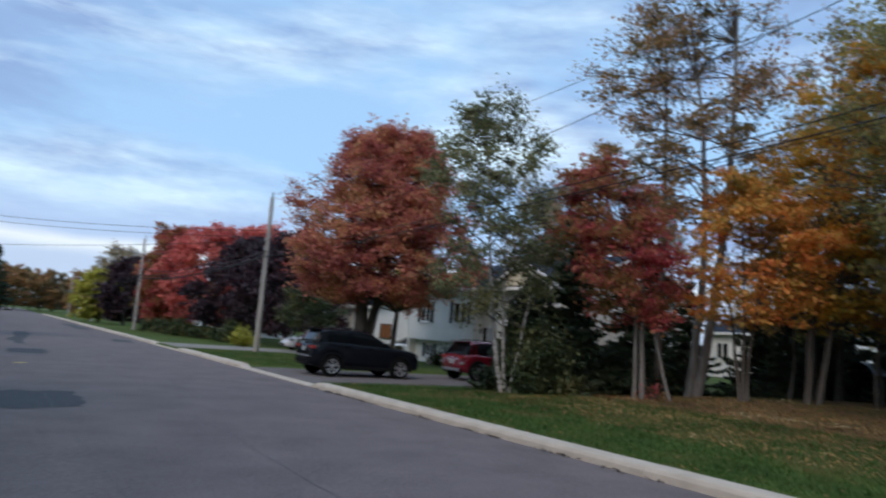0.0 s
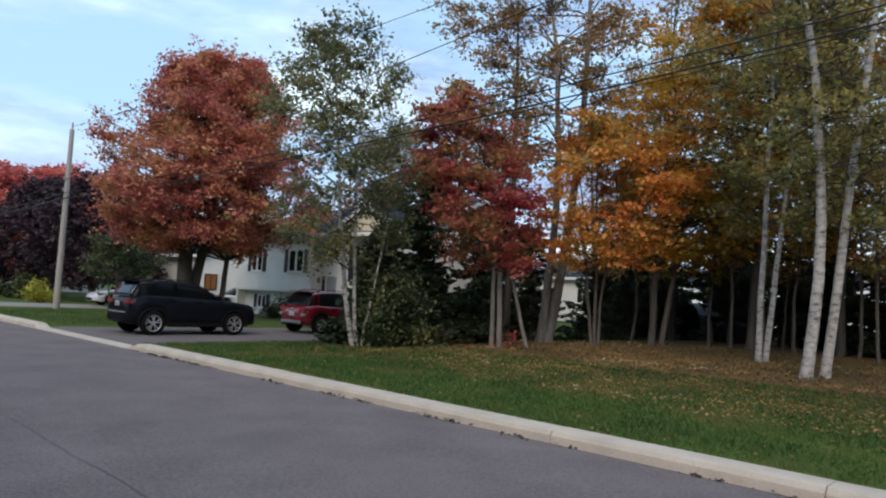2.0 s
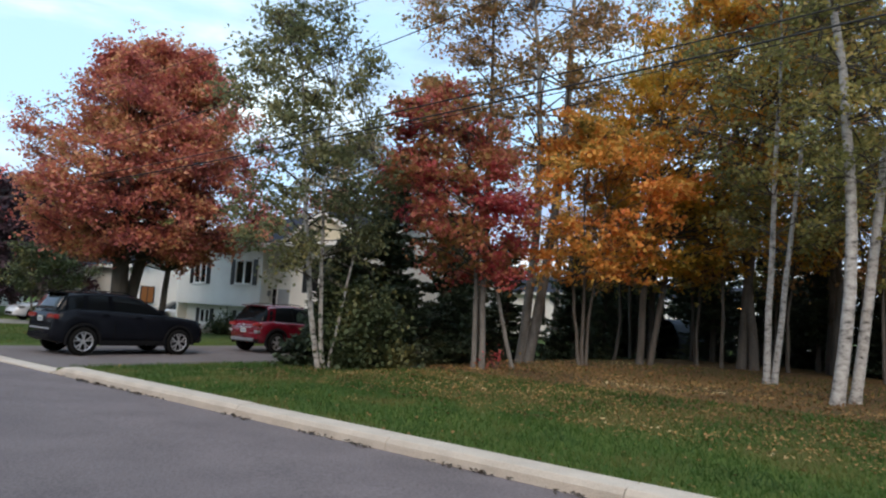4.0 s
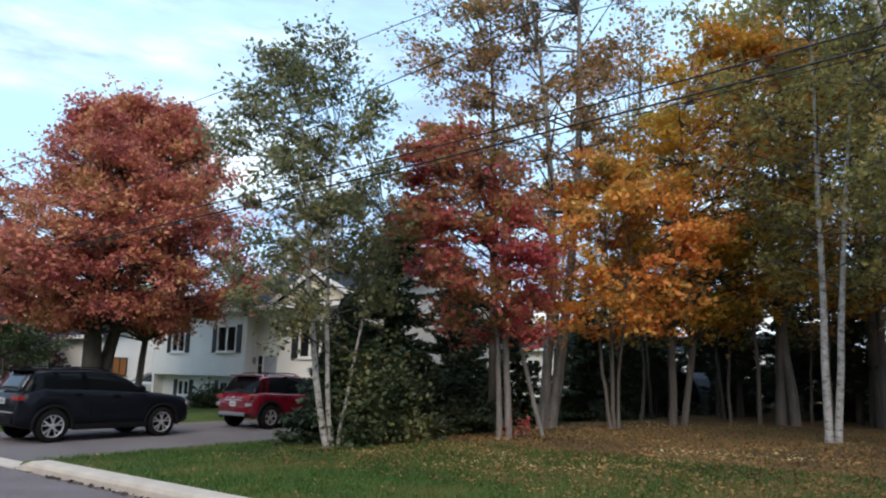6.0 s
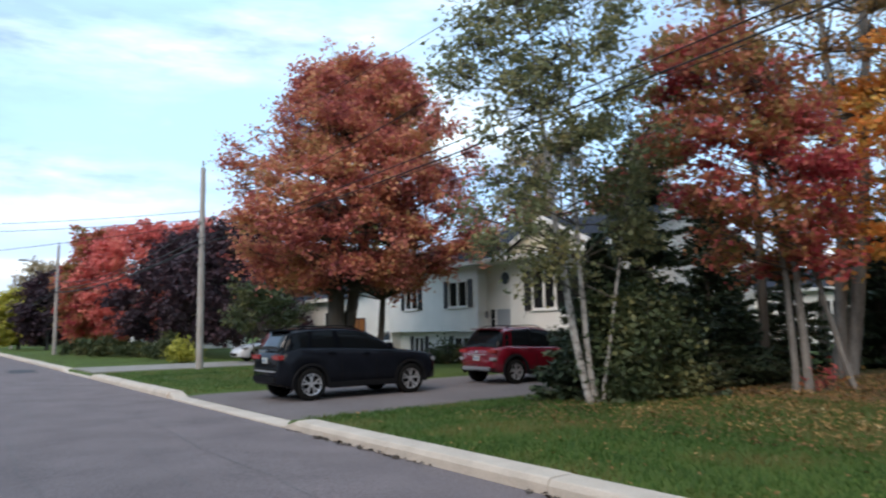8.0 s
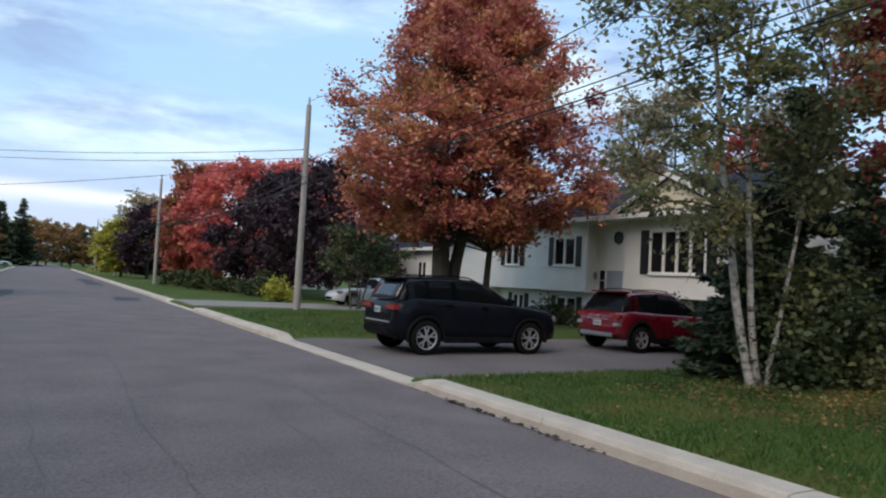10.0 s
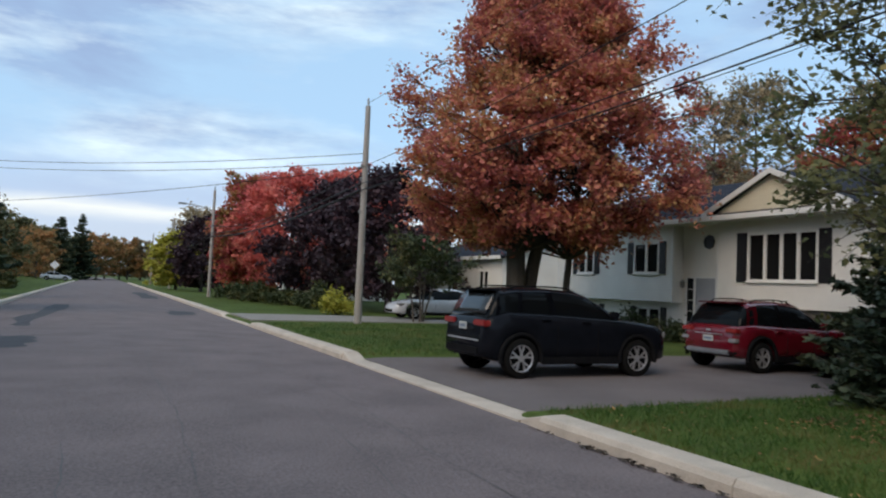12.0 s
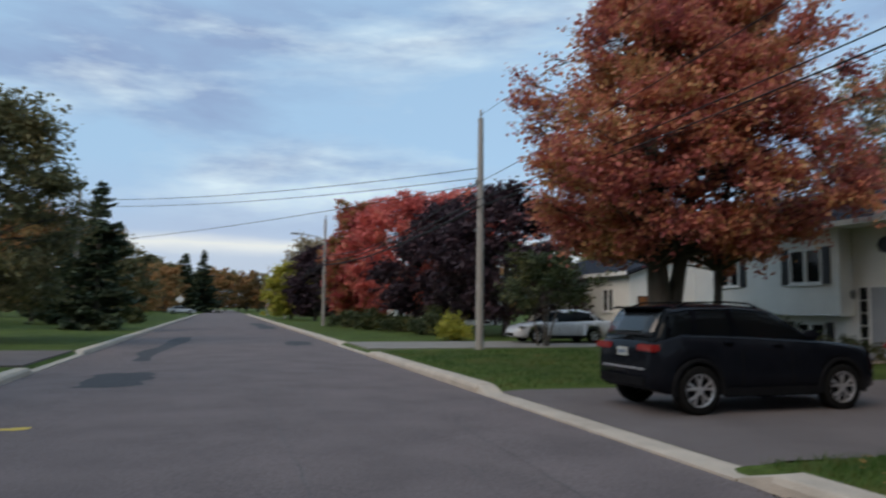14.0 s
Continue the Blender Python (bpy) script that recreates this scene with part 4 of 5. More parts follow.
SEDAN = dict(length=4.62, axles=(0.98, 3.68), wheel=0.32, tyre=0.32, tumble=0.36, cabin=(0.35, 3.35), roof_span=(1.05, 2.35), mirror=2.9, handles=(1.5, 2.4), seams=(1.75, 2.65), clad=False,
             belt=[(0, 0.62), (0.04, 0.90), (0.15, 0.98), (0.7, 0.98), (1.8, 0.92), (3.1, 0.90), (3.4, 0.90), (3.9, 0.82), (4.35, 0.70), (4.55, 0.58), (4.62, 0.48)],
             width=[(0, 0.72), (0.08, 0.82), (0.5, 0.88), (3.6, 0.88), (4.2, 0.80), (4.5, 0.68), (4.62, 0.52)],
             floor=[(0, 0.32), (0.5, 0.20), (4.0, 0.20), (4.62, 0.26)],
             roof=[(0.33, 0.97), (0.7, 1.15), (1.1, 1.36), (1.6, 1.43), (2.1, 1.42), (2.5, 1.33), (3.0, 1.07), (3.37, 0.90)],
             pillars=[(0.75, 1.05, 0.26), (1.85, 1.75, 0.08), (3.2, 2.45, 0.09)],
             lamps=[(-0.01, 0.18, 0.45, 0.80, 0.78, 0.90, "red_lens"), (4.15, 4.45, 0.50, 0.78, 0.60, 0.72, "clear_lens")],
             bars=[("grille", (4.45, 4.635, 0.46, 0.26, 0.46, 0.04), "cladding", "black lower grille")],
             plate_z=0, plate_x=0)

SUV_AT, RED_AT = (1.37, 24.0, 0.06), (7.48, 23.95, 0.085)
car("black_suv", SUV_AT, 0, SUV, M["black_paint"], "black compact SUV parked on asphalt driveway, alloy wheels")
car("red_crossover", RED_AT, 0, RED, M["red_paint"], "dark red crossover with grey cladding on driveway")
car("white_sedan", (12.0, 43.1, 0.15), 180, SEDAN, M["white_paint"], "white sedan parked on neighbour's pale driveway")

car("silver_sedan", (18.3, 42.3, 0.15), 180, SEDAN, M["white_paint"], "pale sedan parked close to neighbouring house")

# ---- the white house ----
HY0, HY1, HX = 24.5, 38.6, 13.85
house = thing("bungalow_house", (0, 0, 0), "white raised bungalow with dark shingle roof and shutters", "house")


def siding(put, u0, u1, z0, z1, holes=(), course=0.115, roofline=None):
    """A wall core with its openings, and the lapped boards on it. put(u, out, z) gives a place; roofline(z): the span left at that height."""
    core = bmesh.new()
    if roofline is None:
        us = sorted({u0, u1} | {h for a in holes for h in a[:2]})
        zs = sorted({z0, z1} | {min(z1, max(z0, h)) for a in holes for h in a[2:]})
        layers = [[[core.verts.new(put(u, o, z)) for z in zs] for u in us] for o in (0.0, -0.14)]
        solid = {}
        for a in range(len(us) - 1):
            for b in range(len(zs) - 1):
                mu, mz = (us[a] + us[a + 1]) / 2, (zs[b] + zs[b + 1]) / 2
                solid[a, b] = not any(h[0] < mu < h[1] and h[2] < mz < h[3] for h in holes)
        for a, b in [k for k, v in solid.items() if v]:
            for lay in layers:
                core.faces.new((lay[a][b], lay[a + 1][b], lay[a + 1][b + 1], lay[a][b + 1]))
            for da, db, p, q in ((-1, 0, (a, b), (a, b + 1)), (1, 0, (a + 1, b), (a + 1, b + 1)), (0, -1, (a, b), (a + 1, b)), (0, 1, (a, b + 1), (a + 1, b + 1))):
                if not solid.get((a + da, b + db)):
                    core.faces.new((layers[0][p[0]][p[1]], layers[0][q[0]][q[1]], layers[1][q[0]][q[1]], layers[1][p[0]][p[1]]))
        bmesh.ops.delete(core, geom=[v for v in core.verts if not v.link_faces], context="VERTS")
        bmesh.ops.recalc_face_normals(core, faces=core.faces[:])
    boards, z = [], z0
    while z < z1 - 0.01:
        zt = min(z1, z + course)
        spans = [(u0, u1) if roofline is None else roofline(zt)]
        for h0, h1, hz0, hz1 in holes:
            if zt > hz0 + 0.01 and z < hz1 - 0.01:
                spans = [s for p, q in spans for s in ((p, min(q, h0)), (max(p, h1), q)) if s[1] - s[0] > 0.01]
        for p, q in spans:
            if q - p < 0.03:
                continue
            bm = bmesh.new()
            vs = [bm.verts.new(put(u, o, zz)) for u in (p, q) for o, zz in ((0.018, z), (0.004, zt), (0.001, zt), (0.001, z))]
            for f in ((0, 1, 5, 4), (1, 2, 6, 5), (2, 3, 7, 6), (3, 0, 4, 7), (0, 3, 2, 1), (4, 5, 6, 7)):
                bm.faces.new([vs[i] for i in f])
            bmesh.ops.recalc_face_normals(bm, faces=bm.faces[:])
            boards.append(bm)
        z = zt
    return core, boards


def clad_wall(made, material, parent, label=""):
    core, boards = made
    w = part("wall", core, material, parent, label)
    for bm in boards:
        part("siding_board", bm, material, w)
    return w


def front(x):
    return lambda u, o, z: (x - o, u, z)


def ring_frame(x0, x1, y0, y1, z0, z1, f):
    """A rectangular frame with an opening, as one closed mesh."""
    bm = bmesh.new()
    loops = []
    for x, d in ((x0, 0), (x0, f), (x1, f), (x1, 0)):
        loops.append([bm.verts.new((x, y, z)) for y, z in ((y0 + d, z0 + d), (y1 - d, z0 + d), (y1 - d, z1 - d), (y0 + d, z1 - d))])
    for a in range(4):
        one, two = loops[a], loops[(a + 1) % 4]
        for k in range(4):
            bm.faces.new((one[k], one[(k + 1) % 4], two[(k + 1) % 4], two[k]))
    bmesh.ops.recalc_face_normals(bm, faces=bm.faces[:])
    return bm


def window(x, y0, y1, z0, z1, panes, shutters=0.0, parent=house):
    """A framed window in a wall that faces the street."""
    f = 0.07
    bm = ring_frame(x - 0.05, x + 0.08, y0, y1, z0, z1, f)
    w = (y1 - y0 - 2 * f) / panes
    win = part("window", bm, M["trim"], parent, "white framed window with dark panes")
    for k in range(1, panes):
        part("mullion", boxed(x - 0.045, x + 0.06, y0 + f + k * w - 0.05, y0 + f + k * w + 0.05, z0 + f, z1 - f), M["trim"], win)
    for k in range(panes):
        a = y0 + f + k * w + (0.05 if k else 0)
        b = y0 + f + (k + 1) * w - (0.05 if k < panes - 1 else 0)
        part("pane", boxed(x + 0.012, x + 0.022, a, b, z0 + f, z1 - f), M["glass"], win)
    part("sill", boxed(x - 0.09, x - 0.045, y0 - 0.03, y1 + 0.03, z0 - 0.05, z0 + 0.01, 0.008), M["trim"], win)
    if shutters:
        for a in (y0 - shutters - 0.02, y1 + 0.02):
            sh = boxed(x - 0.045, x - 0.018, a, a + shutters, z0 - 0.02, z1 + 0.02)
            sh = part("shutter", sh, M["shutter"], parent, "black louvred shutter")
            for k in range(int((z1 - z0 - 0.1) / 0.09)):
                zz = z0 + 0.07 + k * 0.09
                part("slat", boxed(x - 0.056, x - 0.046, a + 0.04, a + shutters - 0.04, zz, zz + 0.05), M["shutter"], sh)
    return win


EAVE, FLOOR = 4.22, 1.45
bay_hole = (26.0, 28.5, 2.26, 3.80)
wb_hole, wa_hole = (32.25, 33.62, 2.50, 3.66), (36.05, 37.15, 2.50, 3.66)
LX, EX, BX, LY = 13.62, 14.15, 14.15, 31.62
clad_wall(siding(front(HX), HY0, 29.75, FLOOR, EAVE, [bay_hole]), M["siding"], house, "white lapped siding")
clad_wall(siding(front(LX), LY, HY1, FLOOR + 0.05, EAVE, [wb_hole, wa_hole]), M["siding"], house, "white lapped siding")
clad_wall(siding(front(EX), 29.75, 31.75, 0.25, EAVE, [(30.0, 31.45, 0.25, 2.42)]), M["siding"], house, "white lapped siding")
lw_hole = (32.7, 34.0, 0.52, 1.25)
lw2_hole = (36.3, 37.2, 0.52, 1.25)
clad_wall(siding(front(BX), 31.75, HY1, 0.05, FLOOR + 0.05, [lw_hole, lw2_hole]), M["siding"], house, "white lapped siding")
clad_wall(siding(lambda u, o, z: (u, 29.75 + o, z), HX, EX, 0.25, EAVE), M["siding"], house)
clad_wall(siding(lambda u, o, z: (u, LY - o, z), LX, EX, FLOOR + 0.05, EAVE), M["siding"], house)
clad_wall(siding(lambda u, o, z: (u, HY0 - o, z), HX, 22.3, FLOOR, EAVE), M["siding"], house)
clad_wall(siding(lambda u, o, z: (u, HY1 + o, z), LX, 22.3, 0.1, EAVE), M["siding"], house)
part("wall", boxed(22.16, 22.3, HY0, HY1, 0.1, EAVE), M["siding"], house)
part("foundation", boxed(HX + 0.10, 22.2, HY0 + 0.1, 29.7, 0.0, FLOOR), M["foundation"], house, "grey concrete foundation")
part("soffit", boxed(LX + 0.02, BX + 0.1, LY, HY1, FLOOR + 0.02, FLOOR + 0.06), M["trim"], house)
for (x, y, z0, z1) in ((HX, HY0, FLOOR, EAVE), (HX, 29.75, FLOOR, EAVE), (LX, LY, FLOOR + 0.05, EAVE), (LX, HY1, FLOOR, EAVE)):
    part("corner_trim", boxed(x - 0.022, x + 0.06, y - 0.045, y + 0.045, z0 - 0.03, z1), M["trim"], house)
window(HX, *bay_hole, 4, 0.40)
window(LX, *wb_hole, 2, 0.32)
window(LX, *wa_hole, 2, 0.32)
window(BX, *lw_hole, 2, 0.30)
window(BX, *lw2_hole, 2, 0.30)
# dark rooms behind the panes
part("inner_wall", boxed(HX + 0.9, HX + 1.0, HY0 + 0.2, 29.6, FLOOR, EAVE - 0.1), M["curtain"], house)
part("inner_wall", boxed(LX + 0.9, LX + 1.0, 31.0, HY1 - 0.2, 0.3, EAVE - 0.1), M["curtain"], house)
# entrance
door = part("door", boxed(EX - 0.03, EX + 0.03, 30.07, 30.97, 0.32, 2.36, 0.01), M["door"], house, "grey front door")
part("door_handle", boxed(EX - 0.08, EX - 0.03, 30.86, 30.90, 1.30, 1.42, 0.01), M["silver_trim"], door)
for a, b, z0, z1 in ((30.0, 30.07, 0.25, 2.42), (30.97, 31.05, 0.25, 2.42), (31.38, 31.45, 0.25, 2.42), (30.07, 30.97, 2.36, 2.42), (31.05, 31.38, 2.36, 2.42), (31.05, 31.38, 0.25, 0.42)):
    part("door_frame", boxed(EX - 0.05, EX + 0.05, a, b, z0, z1), M["trim"], house)
side_light = part("sidelight", boxed(EX - 0.005, EX + 0.005, 31.05, 31.38, 0.42, 2.36), M["glass"], house, "narrow dark sidelight")
for k in range(1, 5):
    part("glazing_bar", boxed(EX - 0.012, EX - 0.005, 31.05, 31.38, 0.42 + k * 0.388 - 0.012, 0.42 + k * 0.388 + 0.012), M["trim"], side_light)
oct_win = part("round_window", lathe([(0.0, EX - 0.022), (0.19, EX - 0.022), (0.20, EX - 0.05), (0.25, EX - 0.05), (0.26, EX + 0.0)], 8, "x"), M["shutter"], house, "small dark octagonal window")
oct_win.location = (0, 30.4, 3.62)
part("porch_step", boxed(EX - 1.2, EX - 0.02, 29.8, 31.6, 0.05, 0.24, 0.015), M["kerb"], house, "concrete entrance step")
lamp_body = lathe([(0.0, 0.30), (0.05, 0.27), (0.085, 0.2), (0.07, 0.04), (0.03, 0.0), (0.0, -0.03)], 10, "z")
wl_ob = part("wall_lantern", lamp_body, M["iron"], house, "small dark wall lantern")
wl_ob.location = (EX - 0.10, 31.53, 2.02)
# roofs
SL = 0.40
ridge_x, ridge_z = 18.0, EAVE + 0.06 + (18.0 - 13.15) * SL
part("roof", prism([(13.15, EAVE + 0.02), (ridge_x, ridge_z), (22.85, EAVE + 0.02), (22.85, EAVE + 0.14), (ridge_x, ridge_z + 0.13), (13.15, EAVE + 0.14)], "y", HY0 - 0.35, HY1 + 0.35), M["shingle"], house, "dark blue-grey asphalt shingles")
part("gable_end", prism([(HX, EAVE), (ridge_x, ridge_z - 0.05), (22.3, EAVE)], "y", HY0 + 0.0, HY0 + 0.1), M["siding"], house)
part("gable_end", prism([(LX, EAVE), (ridge_x, ridge_z - 0.05), (22.3, EAVE)], "y", HY1 - 0.1, HY1), M["siding"], house)
part("fascia", boxed(13.10, 13.15, HY0 - 0.35, HY1 + 0.35, EAVE - 0.02, EAVE + 0.15, 0.01), M["trim"], house, "white eave gutter")
part("soffit", boxed(13.15, 15.1, HY0 - 0.3, HY1 + 0.3, EAVE - 0.02, EAVE + 0.018), M["trim"], house)
for y in (HY0 - 0.36, HY1 + 0.36):
    part("rake_trim", prism([(13.12, EAVE - 0.02), (ridge_x, ridge_z - 0.04), (22.88, EAVE - 0.02), (22.88, EAVE + 0.15), (ridge_x, ridge_z + 0.14), (13.12, EAVE + 0.15)], "y", y - 0.02, y + 0.02), M["trim"], house)
GY, GW, GTOP = 27.2, 2.5, 5.56
gs = (GTOP - EAVE - 0.1) / GW
part("gable_front", prism([(GY - GW, EAVE + 0.12), (GY + GW, EAVE + 0.12), (GY, GTOP + 0.0)], "x", 13.40, 13.48), M["gable"], house, "cream gable")
gable_wall = [o for o in house.children if o.name.startswith("gable_front")][0]
for bm in siding(lambda u, o, z: (13.395 - o, u, z), GY - GW, GY + GW, EAVE + 0.16, GTOP - 0.22, course=0.115, roofline=lambda z: (GY - (GTOP - 0.06 - z) / gs, GY + (GTOP - 0.06 - z) / gs))[1]:
    part("siding_board", bm, M["gable"], gable_wall)
for s in (-1, 1):
    e = GY + s * (GW + 0.15)
    part("gable_roof", prism([(e, EAVE + 0.10), (GY, GTOP), (GY, GTOP + 0.12), (e, EAVE + 0.22)], "x", 13.22, 17.6), M["shingle"], house, "dark shingles")
    part("rake_trim", prism([(e, EAVE + 0.06), (GY, GTOP - 0.04), (GY, GTOP + 0.13), (e, EAVE + 0.25)], "x", 13.16, 13.218), M["trim"], house, "white rake board")
part("small_gable", prism([(32.4, EAVE + 0.15), (34.0, EAVE + 0.15), (33.2, EAVE + 0.62)], "x", 13.3, 15.2), M["shingle"], house)
for s in (-1, 1):
    part("rake_trim", prism([(33.2 + s * 0.85, EAVE + 0.13), (33.2, EAVE + 0.62), (33.2, EAVE + 0.72), (33.2 + s * 0.85, EAVE + 0.23)], "x", 13.24, 13.298), M["trim"], house)

# ---- further houses, glimpsed between trees ----


def plain_house(name, at, size, label, facing_holes=2, turn=0, wall="siding", roof_h=1.5):
    """A simple white house: lapped walls, gabled roof, windows towards local -x."""
    w, d, h = size
    hs = thing(name, at, label, "house", turn=turn)
    holes = [(-d / 2 + (k + 0.5) * d / facing_holes - 0.55, -d / 2 + (k + 0.5) * d / facing_holes + 0.55, h * 0.42, h * 0.80) for k in range(facing_holes)]
    clad_wall(siding(lambda u, o, z: (-w / 2 - o, u, z), -d / 2, d / 2, -0.1, h, holes, 0.2), M[wall], hs)
    clad_wall(siding(lambda u, o, z: (u, -d / 2 - o, z), -w / 2, w / 2, -0.1, h, [], 0.2), M[wall], hs)
    part("wall", boxed(-w / 2, w / 2, d / 2 - 0.15, d / 2, -0.1, h), M[wall], hs)
    part("wall", boxed(w / 2 - 0.15, w / 2, -d / 2, d / 2, -0.1, h), M[wall], hs)
    for a in holes:
        window(-w / 2, *a, 2, 0.0, hs)
    part("roof", prism([(-w / 2 - 0.4, h), (0, h + roof_h), (w / 2 + 0.4, h), (w / 2 + 0.4, h + 0.14), (0, h + roof_h + 0.14), (-w / 2 - 0.4, h + 0.14)], "y", -d / 2 - 0.4, d / 2 + 0.4), M["shingle"], hs)
    part("gable_end", prism([(-w / 2, h), (0, h + roof_h), (w / 2, h)], "y", -d / 2, -d / 2 + 0.1), M[wall], hs)
    part("fascia", boxed(-w / 2 - 0.44, -w / 2 - 0.4, -d / 2 - 0.4, d / 2 + 0.4, h - 0.04, h + 0.15), M["trim"], hs)
    return hs


neighbour = plain_house("neighbour_house", (19.0, 51.0, 0.15), (9, 12, 3.2), "white neighbouring house behind trees", 3)
plain_house("backyard_house", (62.0, 27.0, 0.5), (8, 16, 3.6), "white house glimpsed behind dark woodland", 4)
plain_house("backyard_house", (44.0, 33.0, 0.4), (8, 9, 3.2), "pale house glimpsed behind dark woodland", 3)
porch = thing("porch_lamp", (57.85, 24.0, 3.6), "small glowing amber porch lamp on far house", "lamp")
glow = bpy.data.materials.new("amber_glow")
glow.use_nodes = True
glow.node_tree.nodes["Principled BSDF"].inputs["Emission Color"].default_value = (1.0, 0.45, 0.10, 1)
glow.node_tree.nodes["Principled BSDF"].inputs["Emission Strength"].default_value = 3.0
part("lamp_globe", lathe([(0.0, 0.22), (0.10, 0.2), (0.15, 0.1), (0.14, 0.0), (0.08, -0.08), (0.0, -0.1)], 14, "z"), glow, porch, "", True)
part("lamp_bracket", boxed(0.0, 0.14, -0.04, 0.04, 0.18, 0.26, 0.01), M["iron"], porch)
warm = bpy.data.materials.new("dim_lamplit_room")
warm.use_nodes = True
warm.node_tree.nodes["Principled BSDF"].inputs["Base Color"].default_value = (0.02, 0.015, 0.01, 1)
warm.node_tree.nodes["Principled BSDF"].inputs["Emission Color"].default_value = (1.0, 0.36, 0.07, 1)
warm.node_tree.nodes["Principled BSDF"].inputs["Emission Strength"].default_value = 0.09
lit = part("lit_window", boxed(-4.0, -3.25, -6.05, -6.022, 1.2, 2.1), warm, neighbour, "amber lit window")
for a, b, z0, z1 in ((-4.06, -4.0, 1.14, 2.16), (-3.25, -3.19, 1.14, 2.16), (-4.0, -3.25, 2.1, 2.16), (-4.0, -3.25, 1.14, 1.2), (-3.65, -3.6, 1.2, 2.1)):
    part("window_frame", boxed(a, b, -6.075, -6.02, z0, z1), M["shutter"], lit)
shelter = thing("garden_shelter", (22.6, 15.4, 0.5), "arched blue-grey tarpaulin shelter with dark opening", "shelter", turn=-15)
arc = [(0.72 * math.cos(math.pi * k / 10), 1.5 * math.sin(math.pi * k / 10) ** 0.75) for k in range(11)]
part("cover", prism(arc + [(0.68 * math.cos(math.pi * k / 10), 1.45 * math.sin(math.pi * k / 10) ** 0.75) for k in range(10, -1, -1)], "x", -1.2, 1.2), M["tarp"], shelter)
part("back_panel", prism(arc, "x", 1.2, 1.23), M["tarp"], shelter)
plain_house("opposite_house", (-26.0, 66.0, 0.3), (8, 12, 3.0), "white house across the street behind trees", 3, turn=180)
plain_house("far_house", (15.0, 78.0, 0.2), (8, 10, 3.0), "white house behind dark trees", 3)

# ---- poles and cables ----


def pole(at, h, label, lean=0.0):
    p = thing("utility_pole", at, label, "pole", "street poles")
    t = Tubes()
    f = np.linspace(0, 1, 9)
    t.add(np.stack([f * lean, 0 * f, f * h - 0.2 * (1 - f)], 1), 0.155 - 0.055 * f, 14)
    t.add([(lean, 0, h - 0.002), (lean, 0, h)], [0.10, 0.001], 14)
    t.made("shaft", M["pole"], p)
    part("insulator", lathe([(0.0, 0.34), (0.03, 0.33), (0.05, 0.22), (0.035, 0.2), (0.055, 0.1), (0.03, 0.08), (0.02, -0.05)], 10, "z"), M["iron"], p).location = (lean, 0, h)
    for z in (h * 0.72, h * 0.66, h * 0.51):
        part("bracket", boxed(lean * z / h - 0.19, lean * z / h - 0.10, -0.05, 0.05, z - 0.07, z + 0.07, 0.02), M["iron"], p)
    return p


POLE = (4.3, 38.5)
pole((*POLE, 0.12), 8.5, "weathered grey wooden utility pole on lawn")
pole((3.2, 72.0, 0.12), 8.6, "wooden utility pole with street lamp arm")
pole((3.2, 108.0, 0.12), 8.6, "distant wooden utility pole")
pole((3.2, 145.0, 0.12), 8.6, "distant wooden utility pole")
pole((4.2, -12.0, 0.15), 11.2, "weathered wooden utility pole")
arm = thing("street_lamp", (3.2, 72.0, 7.0), "grey street lamp on long arm fixed to pole", "lamp")
Tubes().add([(0, 0, 0), (-0.6, 0, 0.25), (-1.6, 0, 0.42), (-2.2, 0, 0.45)], [0.035] * 4, 8).made("arm", M["iron"], arm)
part("lamp_head", boxed(-2.75, -2.1, -0.13, 0.13, 0.38, 0.52, 0.05), M["iron"], arm)


def cable(a, b, sag, r, label):
    f = np.linspace(0, 1, 26)
    pts = np.outer(1 - f, a) + np.outer(f, b)
    pts[:, 2] -= 4 * sag * f * (1 - f)
    ob = Tubes().add(pts, [r] * 26, 5).made("overhead_cable", M["cable"])
    return tagged(ob, label, "cable", "overhead cables")


PX, PY = POLE
for z0, z1, sag, r, x_off in ((9.6, 8.75, 0.6, 0.008, 0.0), (11.0, 6.2, 1.1, 0.011, -0.1), (7.25, 5.55, 0.6, 0.014, -0.15), (7.0, 5.30, 0.6, 0.017, -0.15), (6.93, 5.26, 0.62, 0.008, -0.13)):
    cable((4.2 + x_off, -12.0, z0), (PX + x_off, PY, z1), sag, r, "black overhead cable strung along the street")
    if z1 > 8:
        continue
    cable((PX + x_off, PY, z1), (3.2 + x_off, 72.0, z1 - 0.3), sag * 0.8, r * 2.0, "black overhead cable strung along the street")
    cable((3.2 + x_off, 72.0, z1 - 0.3), (3.2 + x_off, 108.0, z1 - 0.4), sag * 0.8, r, "black overhead cable strung along the street")
for z, x, y, ze in ((6.75, -13.0, 62.0, 8.0), (6.4, -13.0, 62.0, 7.6), (6.18, -16.0, 72.0, 6.0)):
    cable((PX, PY, z), (x, y, ze), 0.35, 0.014, "thin cable crossing above the street")
pole((-13.2, 62.3, 0.2), 8.4, "wooden utility pole across the street")

